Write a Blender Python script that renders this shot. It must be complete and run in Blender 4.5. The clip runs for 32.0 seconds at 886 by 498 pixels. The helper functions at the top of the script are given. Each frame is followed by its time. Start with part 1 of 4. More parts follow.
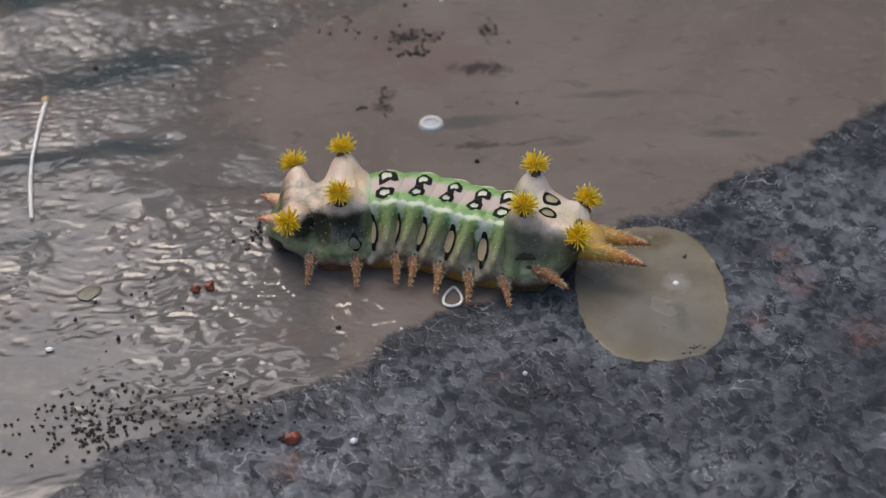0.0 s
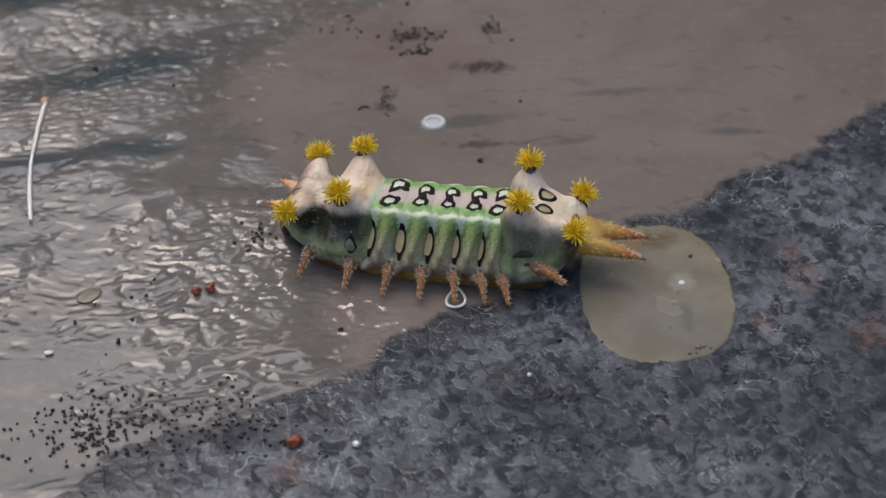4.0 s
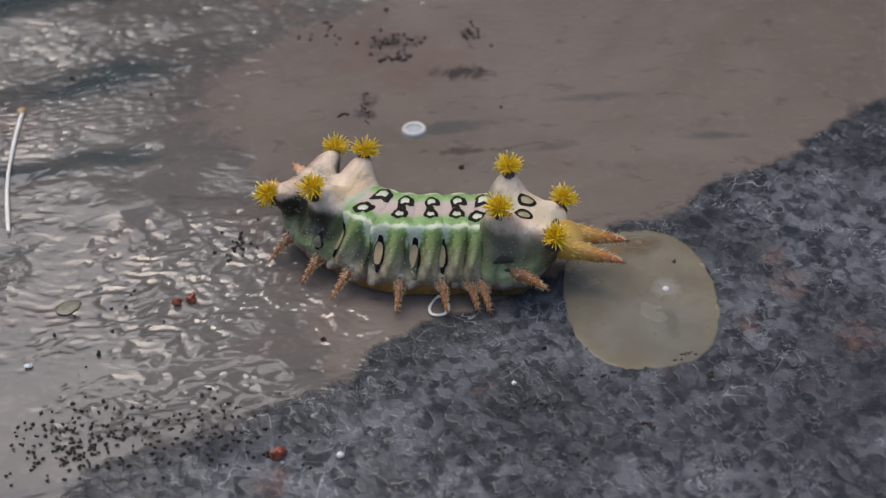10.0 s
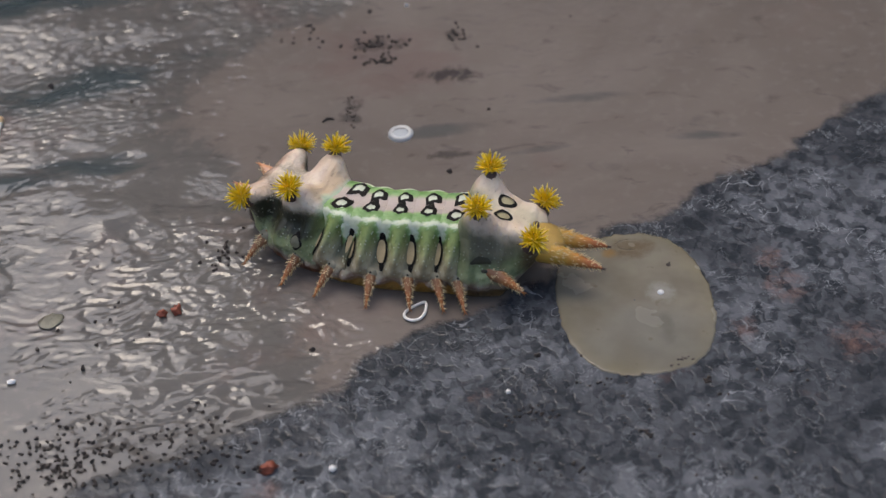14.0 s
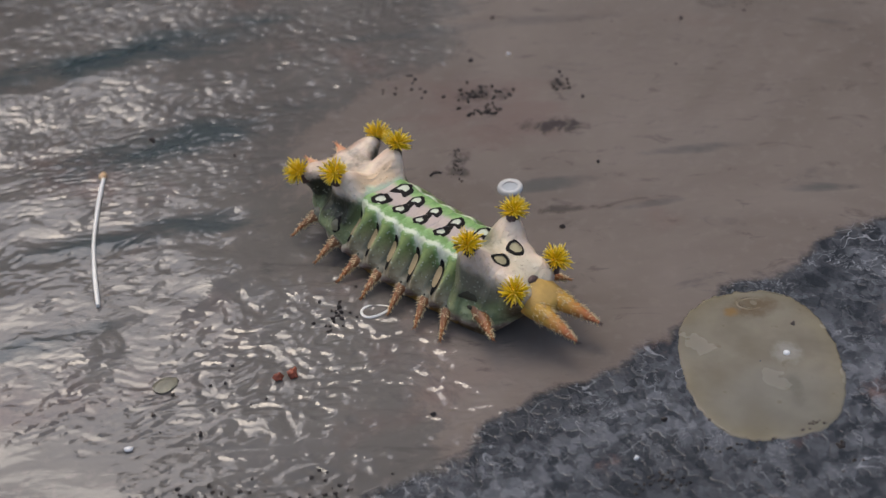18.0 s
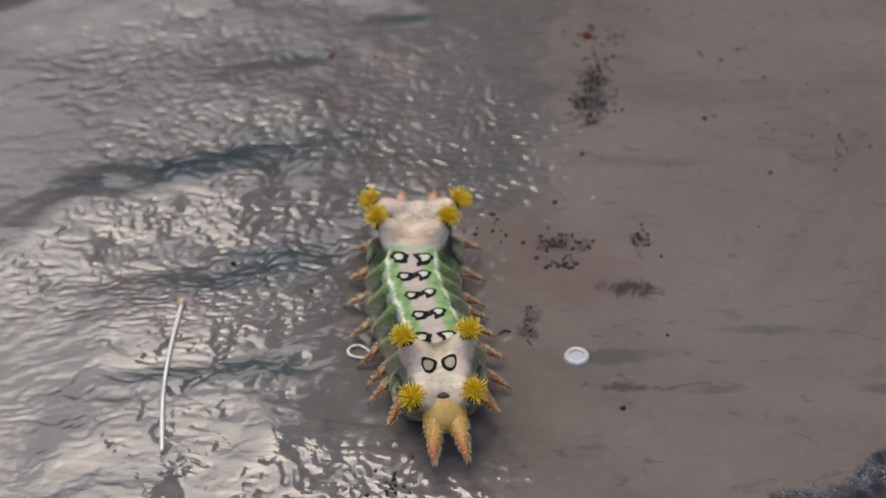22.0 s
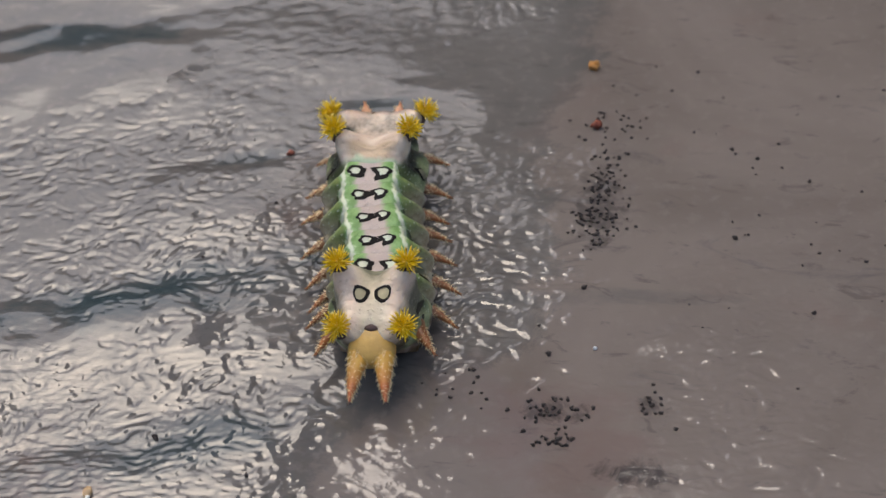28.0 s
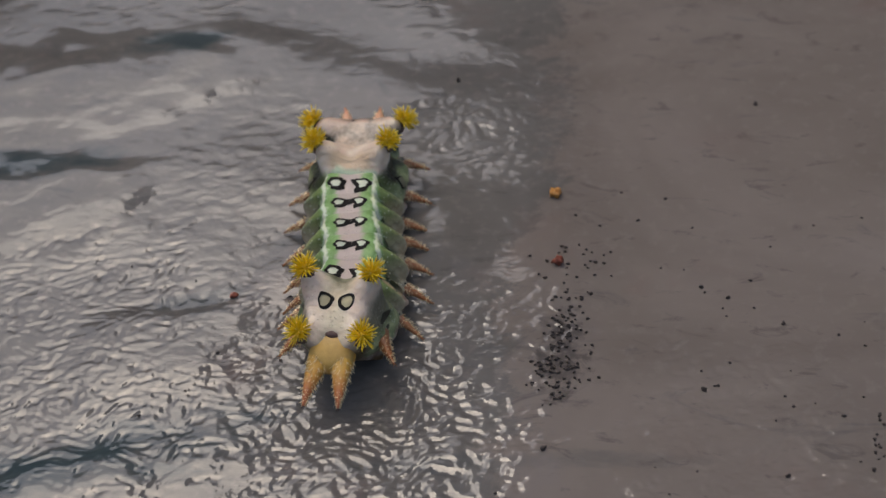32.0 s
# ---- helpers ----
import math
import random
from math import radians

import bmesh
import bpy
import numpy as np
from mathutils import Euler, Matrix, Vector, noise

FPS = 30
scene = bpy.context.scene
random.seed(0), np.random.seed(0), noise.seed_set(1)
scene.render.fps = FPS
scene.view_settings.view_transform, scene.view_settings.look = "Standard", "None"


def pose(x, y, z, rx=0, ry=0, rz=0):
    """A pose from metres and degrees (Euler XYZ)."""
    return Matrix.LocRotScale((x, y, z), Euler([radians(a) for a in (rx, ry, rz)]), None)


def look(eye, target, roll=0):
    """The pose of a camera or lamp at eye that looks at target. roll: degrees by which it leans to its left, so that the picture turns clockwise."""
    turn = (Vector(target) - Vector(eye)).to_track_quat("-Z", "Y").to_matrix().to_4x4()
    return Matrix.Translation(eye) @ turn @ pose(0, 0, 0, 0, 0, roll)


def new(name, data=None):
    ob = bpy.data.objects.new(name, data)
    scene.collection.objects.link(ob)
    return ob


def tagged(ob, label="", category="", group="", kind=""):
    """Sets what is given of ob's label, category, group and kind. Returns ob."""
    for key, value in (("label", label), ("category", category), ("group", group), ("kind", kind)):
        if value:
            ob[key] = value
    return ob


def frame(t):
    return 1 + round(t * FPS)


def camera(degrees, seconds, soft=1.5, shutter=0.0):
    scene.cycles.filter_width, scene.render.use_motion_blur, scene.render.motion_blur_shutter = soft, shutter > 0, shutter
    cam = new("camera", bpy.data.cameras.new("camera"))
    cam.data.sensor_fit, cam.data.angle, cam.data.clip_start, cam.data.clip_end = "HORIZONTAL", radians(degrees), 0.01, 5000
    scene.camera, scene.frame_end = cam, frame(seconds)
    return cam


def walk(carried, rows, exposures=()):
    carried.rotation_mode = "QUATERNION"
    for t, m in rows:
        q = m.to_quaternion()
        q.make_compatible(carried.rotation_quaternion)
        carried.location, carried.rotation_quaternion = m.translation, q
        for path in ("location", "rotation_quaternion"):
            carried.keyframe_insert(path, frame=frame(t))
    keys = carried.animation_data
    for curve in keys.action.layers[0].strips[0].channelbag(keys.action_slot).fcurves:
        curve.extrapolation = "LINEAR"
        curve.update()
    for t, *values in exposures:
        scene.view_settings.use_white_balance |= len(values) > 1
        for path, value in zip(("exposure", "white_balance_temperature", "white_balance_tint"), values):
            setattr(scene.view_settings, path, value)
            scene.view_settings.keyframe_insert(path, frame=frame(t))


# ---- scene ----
MM = 0.001

# ---------------------------------------------------------------- camera
cam = camera(26.5, 32.0, soft=1.5)
cam.data.dof.use_dof, cam.data.dof.focus_distance, cam.data.dof.aperture_fstop = True, 0.132, 54.0
PATH = [
    (0, 0.00, -98.19, 85.35, 51.974, 1.916, 2.299),
    (0.5, -0.01, -97.64, 84.69, 51.957, 2.042, 2.400),
    (1, -0.78, -97.73, 83.72, 52.084, 1.975, 2.270),
    (1.5, -0.10, -97.59, 84.00, 52.028, 2.197, 2.584),
    (2, -0.25, -97.31, 83.79, 51.939, 2.151, 2.536),
    (2.5, -0.55, -96.92, 83.33, 51.833, 2.087, 2.545),
    (3, -0.31, -97.10, 83.94, 51.769, 2.217, 2.552),
    (3.5, 0.24, -97.06, 84.57, 51.965, 2.235, 2.375),
    (5.5, 0.02, -96.94, 84.15, 51.953, 2.285, 2.218),
    (6, 0.11, -96.71, 84.43, 51.871, 2.279, 2.168),
    (6.5, -0.70, -96.80, 84.10, 51.922, 2.356, 2.240),
    (7, 0.29, -96.61, 83.97, 51.829, 2.485, 2.352),
    (7.5, -0.00, -96.92, 84.37, 51.872, 2.423, 2.192),
    (8, 0.62, -96.75, 84.24, 52.007, 2.552, 2.189),
    (8.5, 0.74, -96.35, 84.45, 51.898, 2.384, 2.023),
    (9, 0.99, -96.31, 84.25, 51.921, 2.453, 1.922),
    (9.5, 0.73, -95.90, 83.66, 51.929, 2.458, 1.784),
    (10, -0.20, -96.12, 84.10, 52.063, 2.298, 1.389),
    (10.5, -0.07, -95.68, 84.08, 51.993, 2.371, 1.333),
    (11, 0.75, -95.45, 85.07, 52.104, 2.718, 0.987),
    (11.5, -0.31, -95.80, 85.60, 52.200, 2.813, 0.423),
    (12, -0.31, -98.40, 88.08, 52.440, 2.356, 0.225),
    (12.5, -1.70, -95.19, 83.56, 52.431, 2.347, 0.178),
    (13, -0.92, -94.02, 83.14, 52.143, 2.578, 0.332),
    (13.5, -0.92, -93.89, 83.02, 51.986, 2.608, 0.350),
    (15.5, -1.32, -93.39, 83.14, 51.914, 2.761, 0.448),
    (16, -1.53, -93.51, 82.84, 52.003, 2.660, 0.271),
    (16.5, -1.80, -92.01, 84.03, 51.991, 3.014, 0.182),
    (17, -2.37, -92.38, 83.25, 52.349, 3.012, 0.090),
    (17.5, -5.27, -91.70, 83.61, 52.302, 2.859, 0.032),
    (18, -6.65, -90.03, 84.38, 52.430, 3.592, 1.007),
    (18.5, -6.92, -89.36, 83.93, 52.599, 3.714, 1.203),
    (19, -7.91, -87.89, 82.79, 52.624, 3.702, 1.379),
    (19.5, -8.27, -87.61, 83.86, 52.701, 3.527, 1.359),
    (20, -7.92, -86.50, 83.37, 52.657, 3.850, 1.686),
    (20.5, -7.31, -84.62, 84.63, 52.275, 3.473, 1.822),
    (21, -13.70, -82.89, 86.55, 50.290, 3.947, 2.520),
    (21.5, -7.25, -82.80, 93.65, 50.180, 3.231, 5.673),
    (22, -2.67, -77.50, 101.88, 49.124, 2.089, 7.010),
    (22.5, -7.18, -69.51, 97.39, 47.143, 2.751, 8.621),
    (23, -3.09, -62.10, 91.20, 46.774, 3.431, 9.373),
    (23.5, -0.84, -59.42, 93.71, 47.086, 3.200, 8.880),
    (24, -1.87, -59.42, 96.34, 47.224, 2.907, 8.433),
    (24.5, -1.06, -58.30, 96.88, 47.153, 2.842, 8.210),
    (25, 0.49, -56.88, 96.23, 47.559, 3.043, 8.398),
    (25.5, -0.84, -54.10, 98.97, 47.170, 3.062, 8.223),
    (27.5, -0.36, -45.66, 93.33, 47.035, 3.837, 8.585),
    (28, 0.90, -44.27, 95.07, 46.978, 4.005, 8.610),
    (28.5, -0.34, -43.19, 96.55, 47.198, 3.714, 8.504),
    (29, 1.08, -42.23, 98.59, 47.430, 4.245, 8.895),
    (29.5, 0.75, -40.24, 96.31, 47.622, 3.908, 8.479),
    (30, 0.01, -34.89, 93.78, 46.516, 4.281, 8.497),
    (30.5, 1.26, -33.61, 96.60, 46.257, 4.875, 8.717),
    (31, 1.92, -33.47, 96.97, 46.675, 4.418, 8.186),
    (31.5, 2.13, -32.77, 97.61, 46.790, 4.337, 7.772),
    (32, 2.71, -30.25, 96.95, 46.916, 4.739, 8.000),
]
walk(cam, [(r[0], pose(r[1] * MM, r[2] * MM, r[3] * MM, r[4], r[5], r[6])) for r in PATH], exposures=((0, 0.67, 6850, 9), (28.2, 0.67, 6850, 9), (29.0, 0.32, 6850, 9), (32, 0.32, 6850, 9)))

# ---------------------------------------------------------------- sky, sun
world = bpy.data.worlds.new("sky")
scene.world = world
world.use_nodes = True
wn = world.node_tree.nodes
sky = wn.new("ShaderNodeTexSky")
sky.sky_type, sky.sun_disc = "NISHITA", False
SUN_AZ, SUN_EL = 110.0, 66.0
sky.sun_elevation, sky.sun_rotation = radians(SUN_EL), radians(90 - SUN_AZ)
sky.dust_density, sky.air_density = 4.0, 1.0
wn["Background"].inputs["Strength"].default_value = 0.15
world.node_tree.links.new(sky.outputs[0], wn["Background"].inputs[0])

sun_data = bpy.data.lights.new("sun", "SUN")
sun_data.energy, sun_data.angle, sun_data.color = 0.47, radians(45), (1.0, 0.98, 0.95)
sun = new("sun", sun_data)
sun_way = Vector((math.cos(radians(SUN_AZ)) * math.cos(radians(SUN_EL)), math.sin(radians(SUN_AZ)) * math.cos(radians(SUN_EL)), math.sin(radians(SUN_EL))))
sun.matrix_world = look(sun_way * 3, (0, 0, 0))


# ---------------------------------------------------------------- materials
class Nodes:
    """A material with short calls for its nodes."""

    def __init__(self, name):
        self.mat = bpy.data.materials.new(name)
        self.mat.use_nodes = True
        self.tree = self.mat.node_tree
        self.bsdf = self.tree.nodes["Principled BSDF"]
        self.coord = self.tree.nodes.new("ShaderNodeTexCoord").outputs["Object"]

    def put(self, socket, value):
        if hasattr(value, "is_linked"):
            self.tree.links.new(value, socket)
        else:
            socket.default_value = value

    def set(self, **values):
        for key, value in values.items():
            self.put(self.bsdf.inputs[key.replace("_", " ")], (*value, 1.0) if isinstance(value, tuple) else value)
        return self

    def math(self, op, a, b=0.0, c=0.0):
        n = self.tree.nodes.new("ShaderNodeMath")
        n.operation = op
        for i, v in enumerate((a, b, c)):
            self.put(n.inputs[i], v)
        return n.outputs[0]

    def mix(self, fac, a, b):
        n = self.tree.nodes.new("ShaderNodeMix")
        n.data_type = "RGBA"
        self.put(n.inputs[0], fac)
        for i, v in ((6, a), (7, b)):
            self.put(n.inputs[i], (*v, 1.0) if isinstance(v, tuple) else v)
        return n.outputs[2]

    def noise(self, scale, detail=3.0, rough=0.55, distort=0.0, where=None):
        n = self.tree.nodes.new("ShaderNodeTexNoise")
        n.inputs["Scale"].default_value, n.inputs["Detail"].default_value = scale, detail
        n.inputs["Roughness"].default_value, n.inputs["Distortion"].default_value = rough, distort
        self.put(n.inputs["Vector"], where or self.coord)
        return n.outputs["Fac"]

    def noise_colour(self, scale, detail=2.0):
        n = self.tree.nodes.new("ShaderNodeTexNoise")
        n.inputs["Scale"].default_value, n.inputs["Detail"].default_value = scale, detail
        self.put(n.inputs["Vector"], self.coord)
        return n.outputs["Color"]

    def cells(self, scale, feature="F1", where=None, out="Distance"):
        n = self.tree.nodes.new("ShaderNodeTexVoronoi")
        n.feature = feature
        n.inputs["Scale"].default_value = scale
        self.put(n.inputs["Vector"], where or self.coord)
        return n.outputs[out]

    def soft_cells(self, scale, where=None):
        n = self.tree.nodes.new("ShaderNodeTexVoronoi")
        n.feature = "SMOOTH_F1"
        n.inputs["Scale"].default_value, n.inputs["Smoothness"].default_value = scale, 0.35
        self.put(n.inputs["Vector"], where or self.coord)
        return self.xyz(n.outputs["Color"])[0]

    def step(self, value, lo, hi):
        n = self.tree.nodes.new("ShaderNodeMapRange")
        n.interpolation_type = "SMOOTHSTEP"
        self.put(n.inputs[0], value)
        n.inputs[1].default_value, n.inputs[2].default_value = lo, hi
        return n.outputs[0]

    def xyz(self, where=None):
        n = self.tree.nodes.new("ShaderNodeSeparateXYZ")
        self.put(n.inputs[0], where or self.coord)
        return n.outputs

    def scaled(self, x, y, z, rz=0.0):
        n = self.tree.nodes.new("ShaderNodeMapping")
        n.inputs["Scale"].default_value = (x, y, z)
        n.inputs["Rotation"].default_value = (0, 0, radians(rz))
        self.put(n.inputs[0], self.coord)
        return n.outputs[0]

    def bump(self, height, distance, strength=1.0, normal=None):
        n = self.tree.nodes.new("ShaderNodeBump")
        n.inputs["Strength"].default_value, n.inputs["Distance"].default_value = strength, distance
        self.put(n.inputs["Height"], height)
        if normal is not None:
            self.put(n.inputs["Normal"], normal)
        self.put(self.bsdf.inputs["Normal"], n.outputs[0])
        return n.outputs[0]


def plain(name, colour, rough=0.6, dark=0.6, scale=900.0, bump=0.00004, sss=0.0, spec=0.5):
    """A slightly mottled surface with a fine grain."""
    n = Nodes(name)
    fac = n.step(n.noise(scale, 4.0), 0.3, 0.7)
    n.set(Base_Color=n.mix(fac, tuple(c * dark for c in colour), colour), Roughness=rough, Specular_IOR_Level=spec)
    n.bump(n.noise(scale * 3), bump)
    if sss:
        n.bsdf.inputs["Subsurface Weight"].default_value = sss
        n.bsdf.inputs["Subsurface Radius"].default_value = (1.0, 0.7, 0.4)
        n.bsdf.inputs["Subsurface Scale"].default_value = 0.0006
    return n.mat


def ground_material():
    """Glazed stone: warm grey-brown, with a blue-grey crystalline part."""
    n = Nodes("glazed_stone")
    x, y, _ = n.xyz()
    bulge = n.math("DIVIDE", n.math("ADD", x, 0.0255), 0.0055)
    bulge = n.math("MULTIPLY", n.math("POWER", 2.718, n.math("MULTIPLY", n.math("MULTIPLY", bulge, bulge), -1.0)), 0.0032)
    line = n.math("SUBTRACT", n.math("ADD", n.math("MULTIPLY_ADD", x, 0.79, 0.0083), bulge), y)
    ragged = n.math("MULTIPLY_ADD", n.noise(220, 5.0, 0.6), 0.007, -0.0035)
    wander = n.math("MULTIPLY_ADD", n.noise(60, 2.0), 0.008, -0.004)
    blue = n.step(n.math("ADD", n.math("ADD", line, ragged), wander), -0.0006, 0.0008)
    # warm part: clouds, darker veins, fine grain
    clouds = n.step(n.noise(38, 4.0, 0.6, 0.6), 0.32, 0.68)
    warm = n.mix(clouds, (0.142, 0.118, 0.101), (0.196, 0.165, 0.144))
    edge = n.math("ADD", n.math("ADD", x, n.math("MULTIPLY_ADD", n.noise(85, 8.0, 0.75, 0.5), 0.026, -0.013)), 0.0135)
    bay = n.math("DIVIDE", n.math("ADD", y, -0.031), 0.011)
    edge = n.math("MULTIPLY_ADD", n.math("POWER", 2.718, n.math("MULTIPLY", n.math("MULTIPLY", bay, bay), -1.0)), 0.0135, edge)
    # grey of the mirrored sky put into the colour left of the edge
    warm = n.mix(n.step(edge, 0.0012, -0.0012), warm, n.mix(clouds, (0.100, 0.091, 0.082), (0.136, 0.125, 0.113)))
    veins = n.step(n.noise(90, 5.0, 0.6, 1.2, n.scaled(1.0, 2.6, 1.0, -12)), 0.60, 0.72)
    warm = n.mix(n.math("MULTIPLY", veins, 0.45), warm, (0.062, 0.066, 0.070))
    warm = n.mix(n.math("MULTIPLY", n.step(n.noise(900, 3.0), 0.50, 0.75), 0.45), warm, (0.20, 0.17, 0.15))
    red = n.step(n.noise(55, 4.0, 0.6, 0.3), 0.55, 0.75)
    warm = n.mix(n.math("MULTIPLY", red, 0.55), warm, (0.160, 0.100, 0.085))
    smear = n.step(n.noise(260, 5.0, 0.65, 0.8, n.scaled(1.0, 2.2, 1.0, 24)), 0.58, 0.70)
    warm = n.mix(n.math("MULTIPLY", smear, 0.5), warm, (0.072, 0.064, 0.060))
    blots = n.step(n.noise(130, 6.0, 0.7, 0.5, n.scaled(1.0, 1.9, 1.0, 18)), 0.60, 0.74)
    warm = n.mix(n.math("MULTIPLY", blots, 0.55), warm, (0.055, 0.052, 0.054))
    # mirrored trees painted as long slanting teal bands, and soft dark stains
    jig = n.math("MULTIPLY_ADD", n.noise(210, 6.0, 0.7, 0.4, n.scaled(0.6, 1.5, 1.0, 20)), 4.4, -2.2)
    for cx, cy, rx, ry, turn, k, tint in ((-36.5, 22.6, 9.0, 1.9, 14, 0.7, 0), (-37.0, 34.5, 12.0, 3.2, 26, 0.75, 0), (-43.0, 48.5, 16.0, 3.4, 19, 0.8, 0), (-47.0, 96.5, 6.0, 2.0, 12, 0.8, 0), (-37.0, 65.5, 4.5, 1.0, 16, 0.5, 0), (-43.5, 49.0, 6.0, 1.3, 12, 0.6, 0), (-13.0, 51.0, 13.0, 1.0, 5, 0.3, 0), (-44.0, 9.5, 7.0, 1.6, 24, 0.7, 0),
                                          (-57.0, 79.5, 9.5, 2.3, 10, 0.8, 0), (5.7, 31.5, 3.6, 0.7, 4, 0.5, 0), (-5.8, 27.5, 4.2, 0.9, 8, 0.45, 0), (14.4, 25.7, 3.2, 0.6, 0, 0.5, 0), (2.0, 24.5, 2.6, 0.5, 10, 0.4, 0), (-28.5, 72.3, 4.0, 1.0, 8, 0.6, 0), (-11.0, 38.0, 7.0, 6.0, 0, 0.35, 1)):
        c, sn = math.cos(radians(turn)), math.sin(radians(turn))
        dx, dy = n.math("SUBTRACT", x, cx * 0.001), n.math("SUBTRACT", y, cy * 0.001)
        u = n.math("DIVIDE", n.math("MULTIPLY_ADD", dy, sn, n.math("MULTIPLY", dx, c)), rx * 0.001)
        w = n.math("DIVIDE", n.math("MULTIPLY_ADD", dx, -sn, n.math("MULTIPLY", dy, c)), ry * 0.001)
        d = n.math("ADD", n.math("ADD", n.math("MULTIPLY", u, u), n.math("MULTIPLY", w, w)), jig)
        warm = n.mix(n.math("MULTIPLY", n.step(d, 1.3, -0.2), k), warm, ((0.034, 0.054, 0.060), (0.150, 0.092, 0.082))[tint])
    for cx, cy, rx, ry in ((-0.0185, -0.0125, 0.0030, 0.0022),):
        ex = n.math("DIVIDE", n.math("SUBTRACT", x, cx), rx)
        ey = n.math("DIVIDE", n.math("SUBTRACT", y, cy), ry)
        d = n.math("ADD", n.math("ADD", n.math("MULTIPLY", ex, ex), n.math("MULTIPLY", ey, ey)), n.math("MULTIPLY_ADD", n.noise(600, 5.0, 0.7), 2.4, -1.2))
        warm = n.mix(n.math("MULTIPLY", n.step(d, 1.3, 0.3), 0.75), warm, (0.030, 0.026, 0.026))
    # clotted dark stains
    clot = n.math("MULTIPLY_ADD", n.noise(520, 5.0, 0.7, 0.6), 7.0, -3.3)
    for cx, cy, rx, ry in ((-4.8, 35.4, 3.0, 1.3), (-4.8, 35.2, 2.2, 0.9), (-11.0, 40.3, 2.2, 1.2), (-4.7, 41.4, 1.0, 0.8), (-12.8, 30.2, 0.9, 2.0), (-4.5, 24.2, 3.0, 0.5), (-9.8, 61.0, 2.0, 4.5)):
        ex, ey = n.math("MULTIPLY_ADD", x, 1000.0 / rx, -cx / rx), n.math("MULTIPLY_ADD", y, 1000.0 / ry, -cy / ry)
        d = n.math("ADD", n.math("ADD", n.math("MULTIPLY", ex, ex), n.math("MULTIPLY", ey, ey)), clot)
        warm = n.mix(n.math("MULTIPLY", n.step(d, 1.3, 0.0), 0.62), warm, (0.040, 0.034, 0.034))
    # blue part: glassy crystals of two sizes with pale rims
    warp = n.tree.nodes.new("ShaderNodeVectorMath")
    warp.operation = "MULTIPLY_ADD"
    n.put(warp.inputs[0], n.noise_colour(1100, 4.0))
    warp.inputs[1].default_value, far = (0.0010, 0.0010, 0.0), n.scaled(1.0, 0.8, 1.0, 20)
    n.put(warp.inputs[2], far)
    far = warp.outputs[0]
    streaks = n.noise(900, 5.0, 0.7, 0.5, n.scaled(1.6, 0.6, 1.0, 8))
    grit = n.soft_cells(1900, far)
    flake = n.soft_cells(1050, far)
    tone = n.math("ADD", n.math("MULTIPLY_ADD", grit, 0.25, n.math("MULTIPLY", flake, 0.25)), n.math("ADD", n.math("MULTIPLY", n.noise(600, 4.0, 0.6, 0.5), 0.34), n.math("MULTIPLY", streaks, 0.16)))
    cool = n.mix(n.step(tone, 0.28, 0.72), (0.026, 0.030, 0.036), (0.146, 0.153, 0.168))
    thin = n.step(n.math("ABSOLUTE", n.math("ADD", n.noise(950, 3.0, 0.6, 1.2), -0.5)), 0.022, 0.004)
    rims = n.math("MULTIPLY", thin, n.step(n.noise(330, 4.0, 0.7), 0.48, 0.64))
    veil = n.step(n.math("ABSOLUTE", n.math("ADD", n.noise(430, 2.0, 0.5, 0.7), -0.5)), 0.014, 0.003)
    rims = n.math("MAXIMUM", rims, n.math("MULTIPLY", veil, n.step(n.noise(210, 3.0, 0.6), 0.48, 0.62)))
    # white glints painted into the colour as scattered dots
    glint = n.math("MULTIPLY", n.step(n.cells(1500), 0.085, 0.05), n.step(n.noise(160, 3.0), 0.50, 0.60))
    rims = n.math("MAXIMUM", rims, glint)
    # darker along the seam: the caterpillar's shade put into the stone colour
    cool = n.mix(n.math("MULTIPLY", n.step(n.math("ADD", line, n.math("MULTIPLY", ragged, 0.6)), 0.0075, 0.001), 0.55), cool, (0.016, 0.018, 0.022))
    cool = n.mix(n.math("MULTIPLY", rims, 0.55), cool, (0.40, 0.415, 0.44))
    cool = n.mix(n.math("MULTIPLY", n.step(n.noise(150, 5.0, 0.7), 0.64, 0.74), 0.5), cool, (0.15, 0.075, 0.055))
    cool = n.mix(n.math("MULTIPLY", n.step(n.noise(70, 3.0, 0.6), 0.42, 0.62), 0.60), cool, (0.022, 0.025, 0.030))
    for cx, cy, rx in ((0.0184, 0.0072, 0.0016), (0.0150, 0.0026, 0.0011), (0.0222, 0.0013, 0.0017), (0.0175, 0.0105, 0.0012), (-0.0165, -0.0120, 0.0015), (-0.0030, -0.0031, 0.0008), (0.0000, 0.0095, 0.0018), (0.0036, 0.0118, 0.0014)):
        ex = n.math("DIVIDE", n.math("SUBTRACT", x, cx), rx)
        ey = n.math("DIVIDE", n.math("SUBTRACT", y, cy), rx * 1.2)
        d = n.math("ADD", n.math("ADD", n.math("MULTIPLY", ex, ex), n.math("MULTIPLY", ey, ey)), n.math("MULTIPLY_ADD", n.noise(900, 5.0, 0.75), 7.0, -3.2))
        cool = n.mix(n.math("MULTIPLY", n.step(d, 1.6, -1.2), 0.55), cool, (0.22, 0.125, 0.10))
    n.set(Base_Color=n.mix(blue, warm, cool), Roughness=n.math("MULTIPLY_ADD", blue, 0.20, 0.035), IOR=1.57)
    n.put(n.bsdf.inputs["Specular IOR Level"], n.math("MULTIPLY_ADD", blue, -0.25, 0.52))
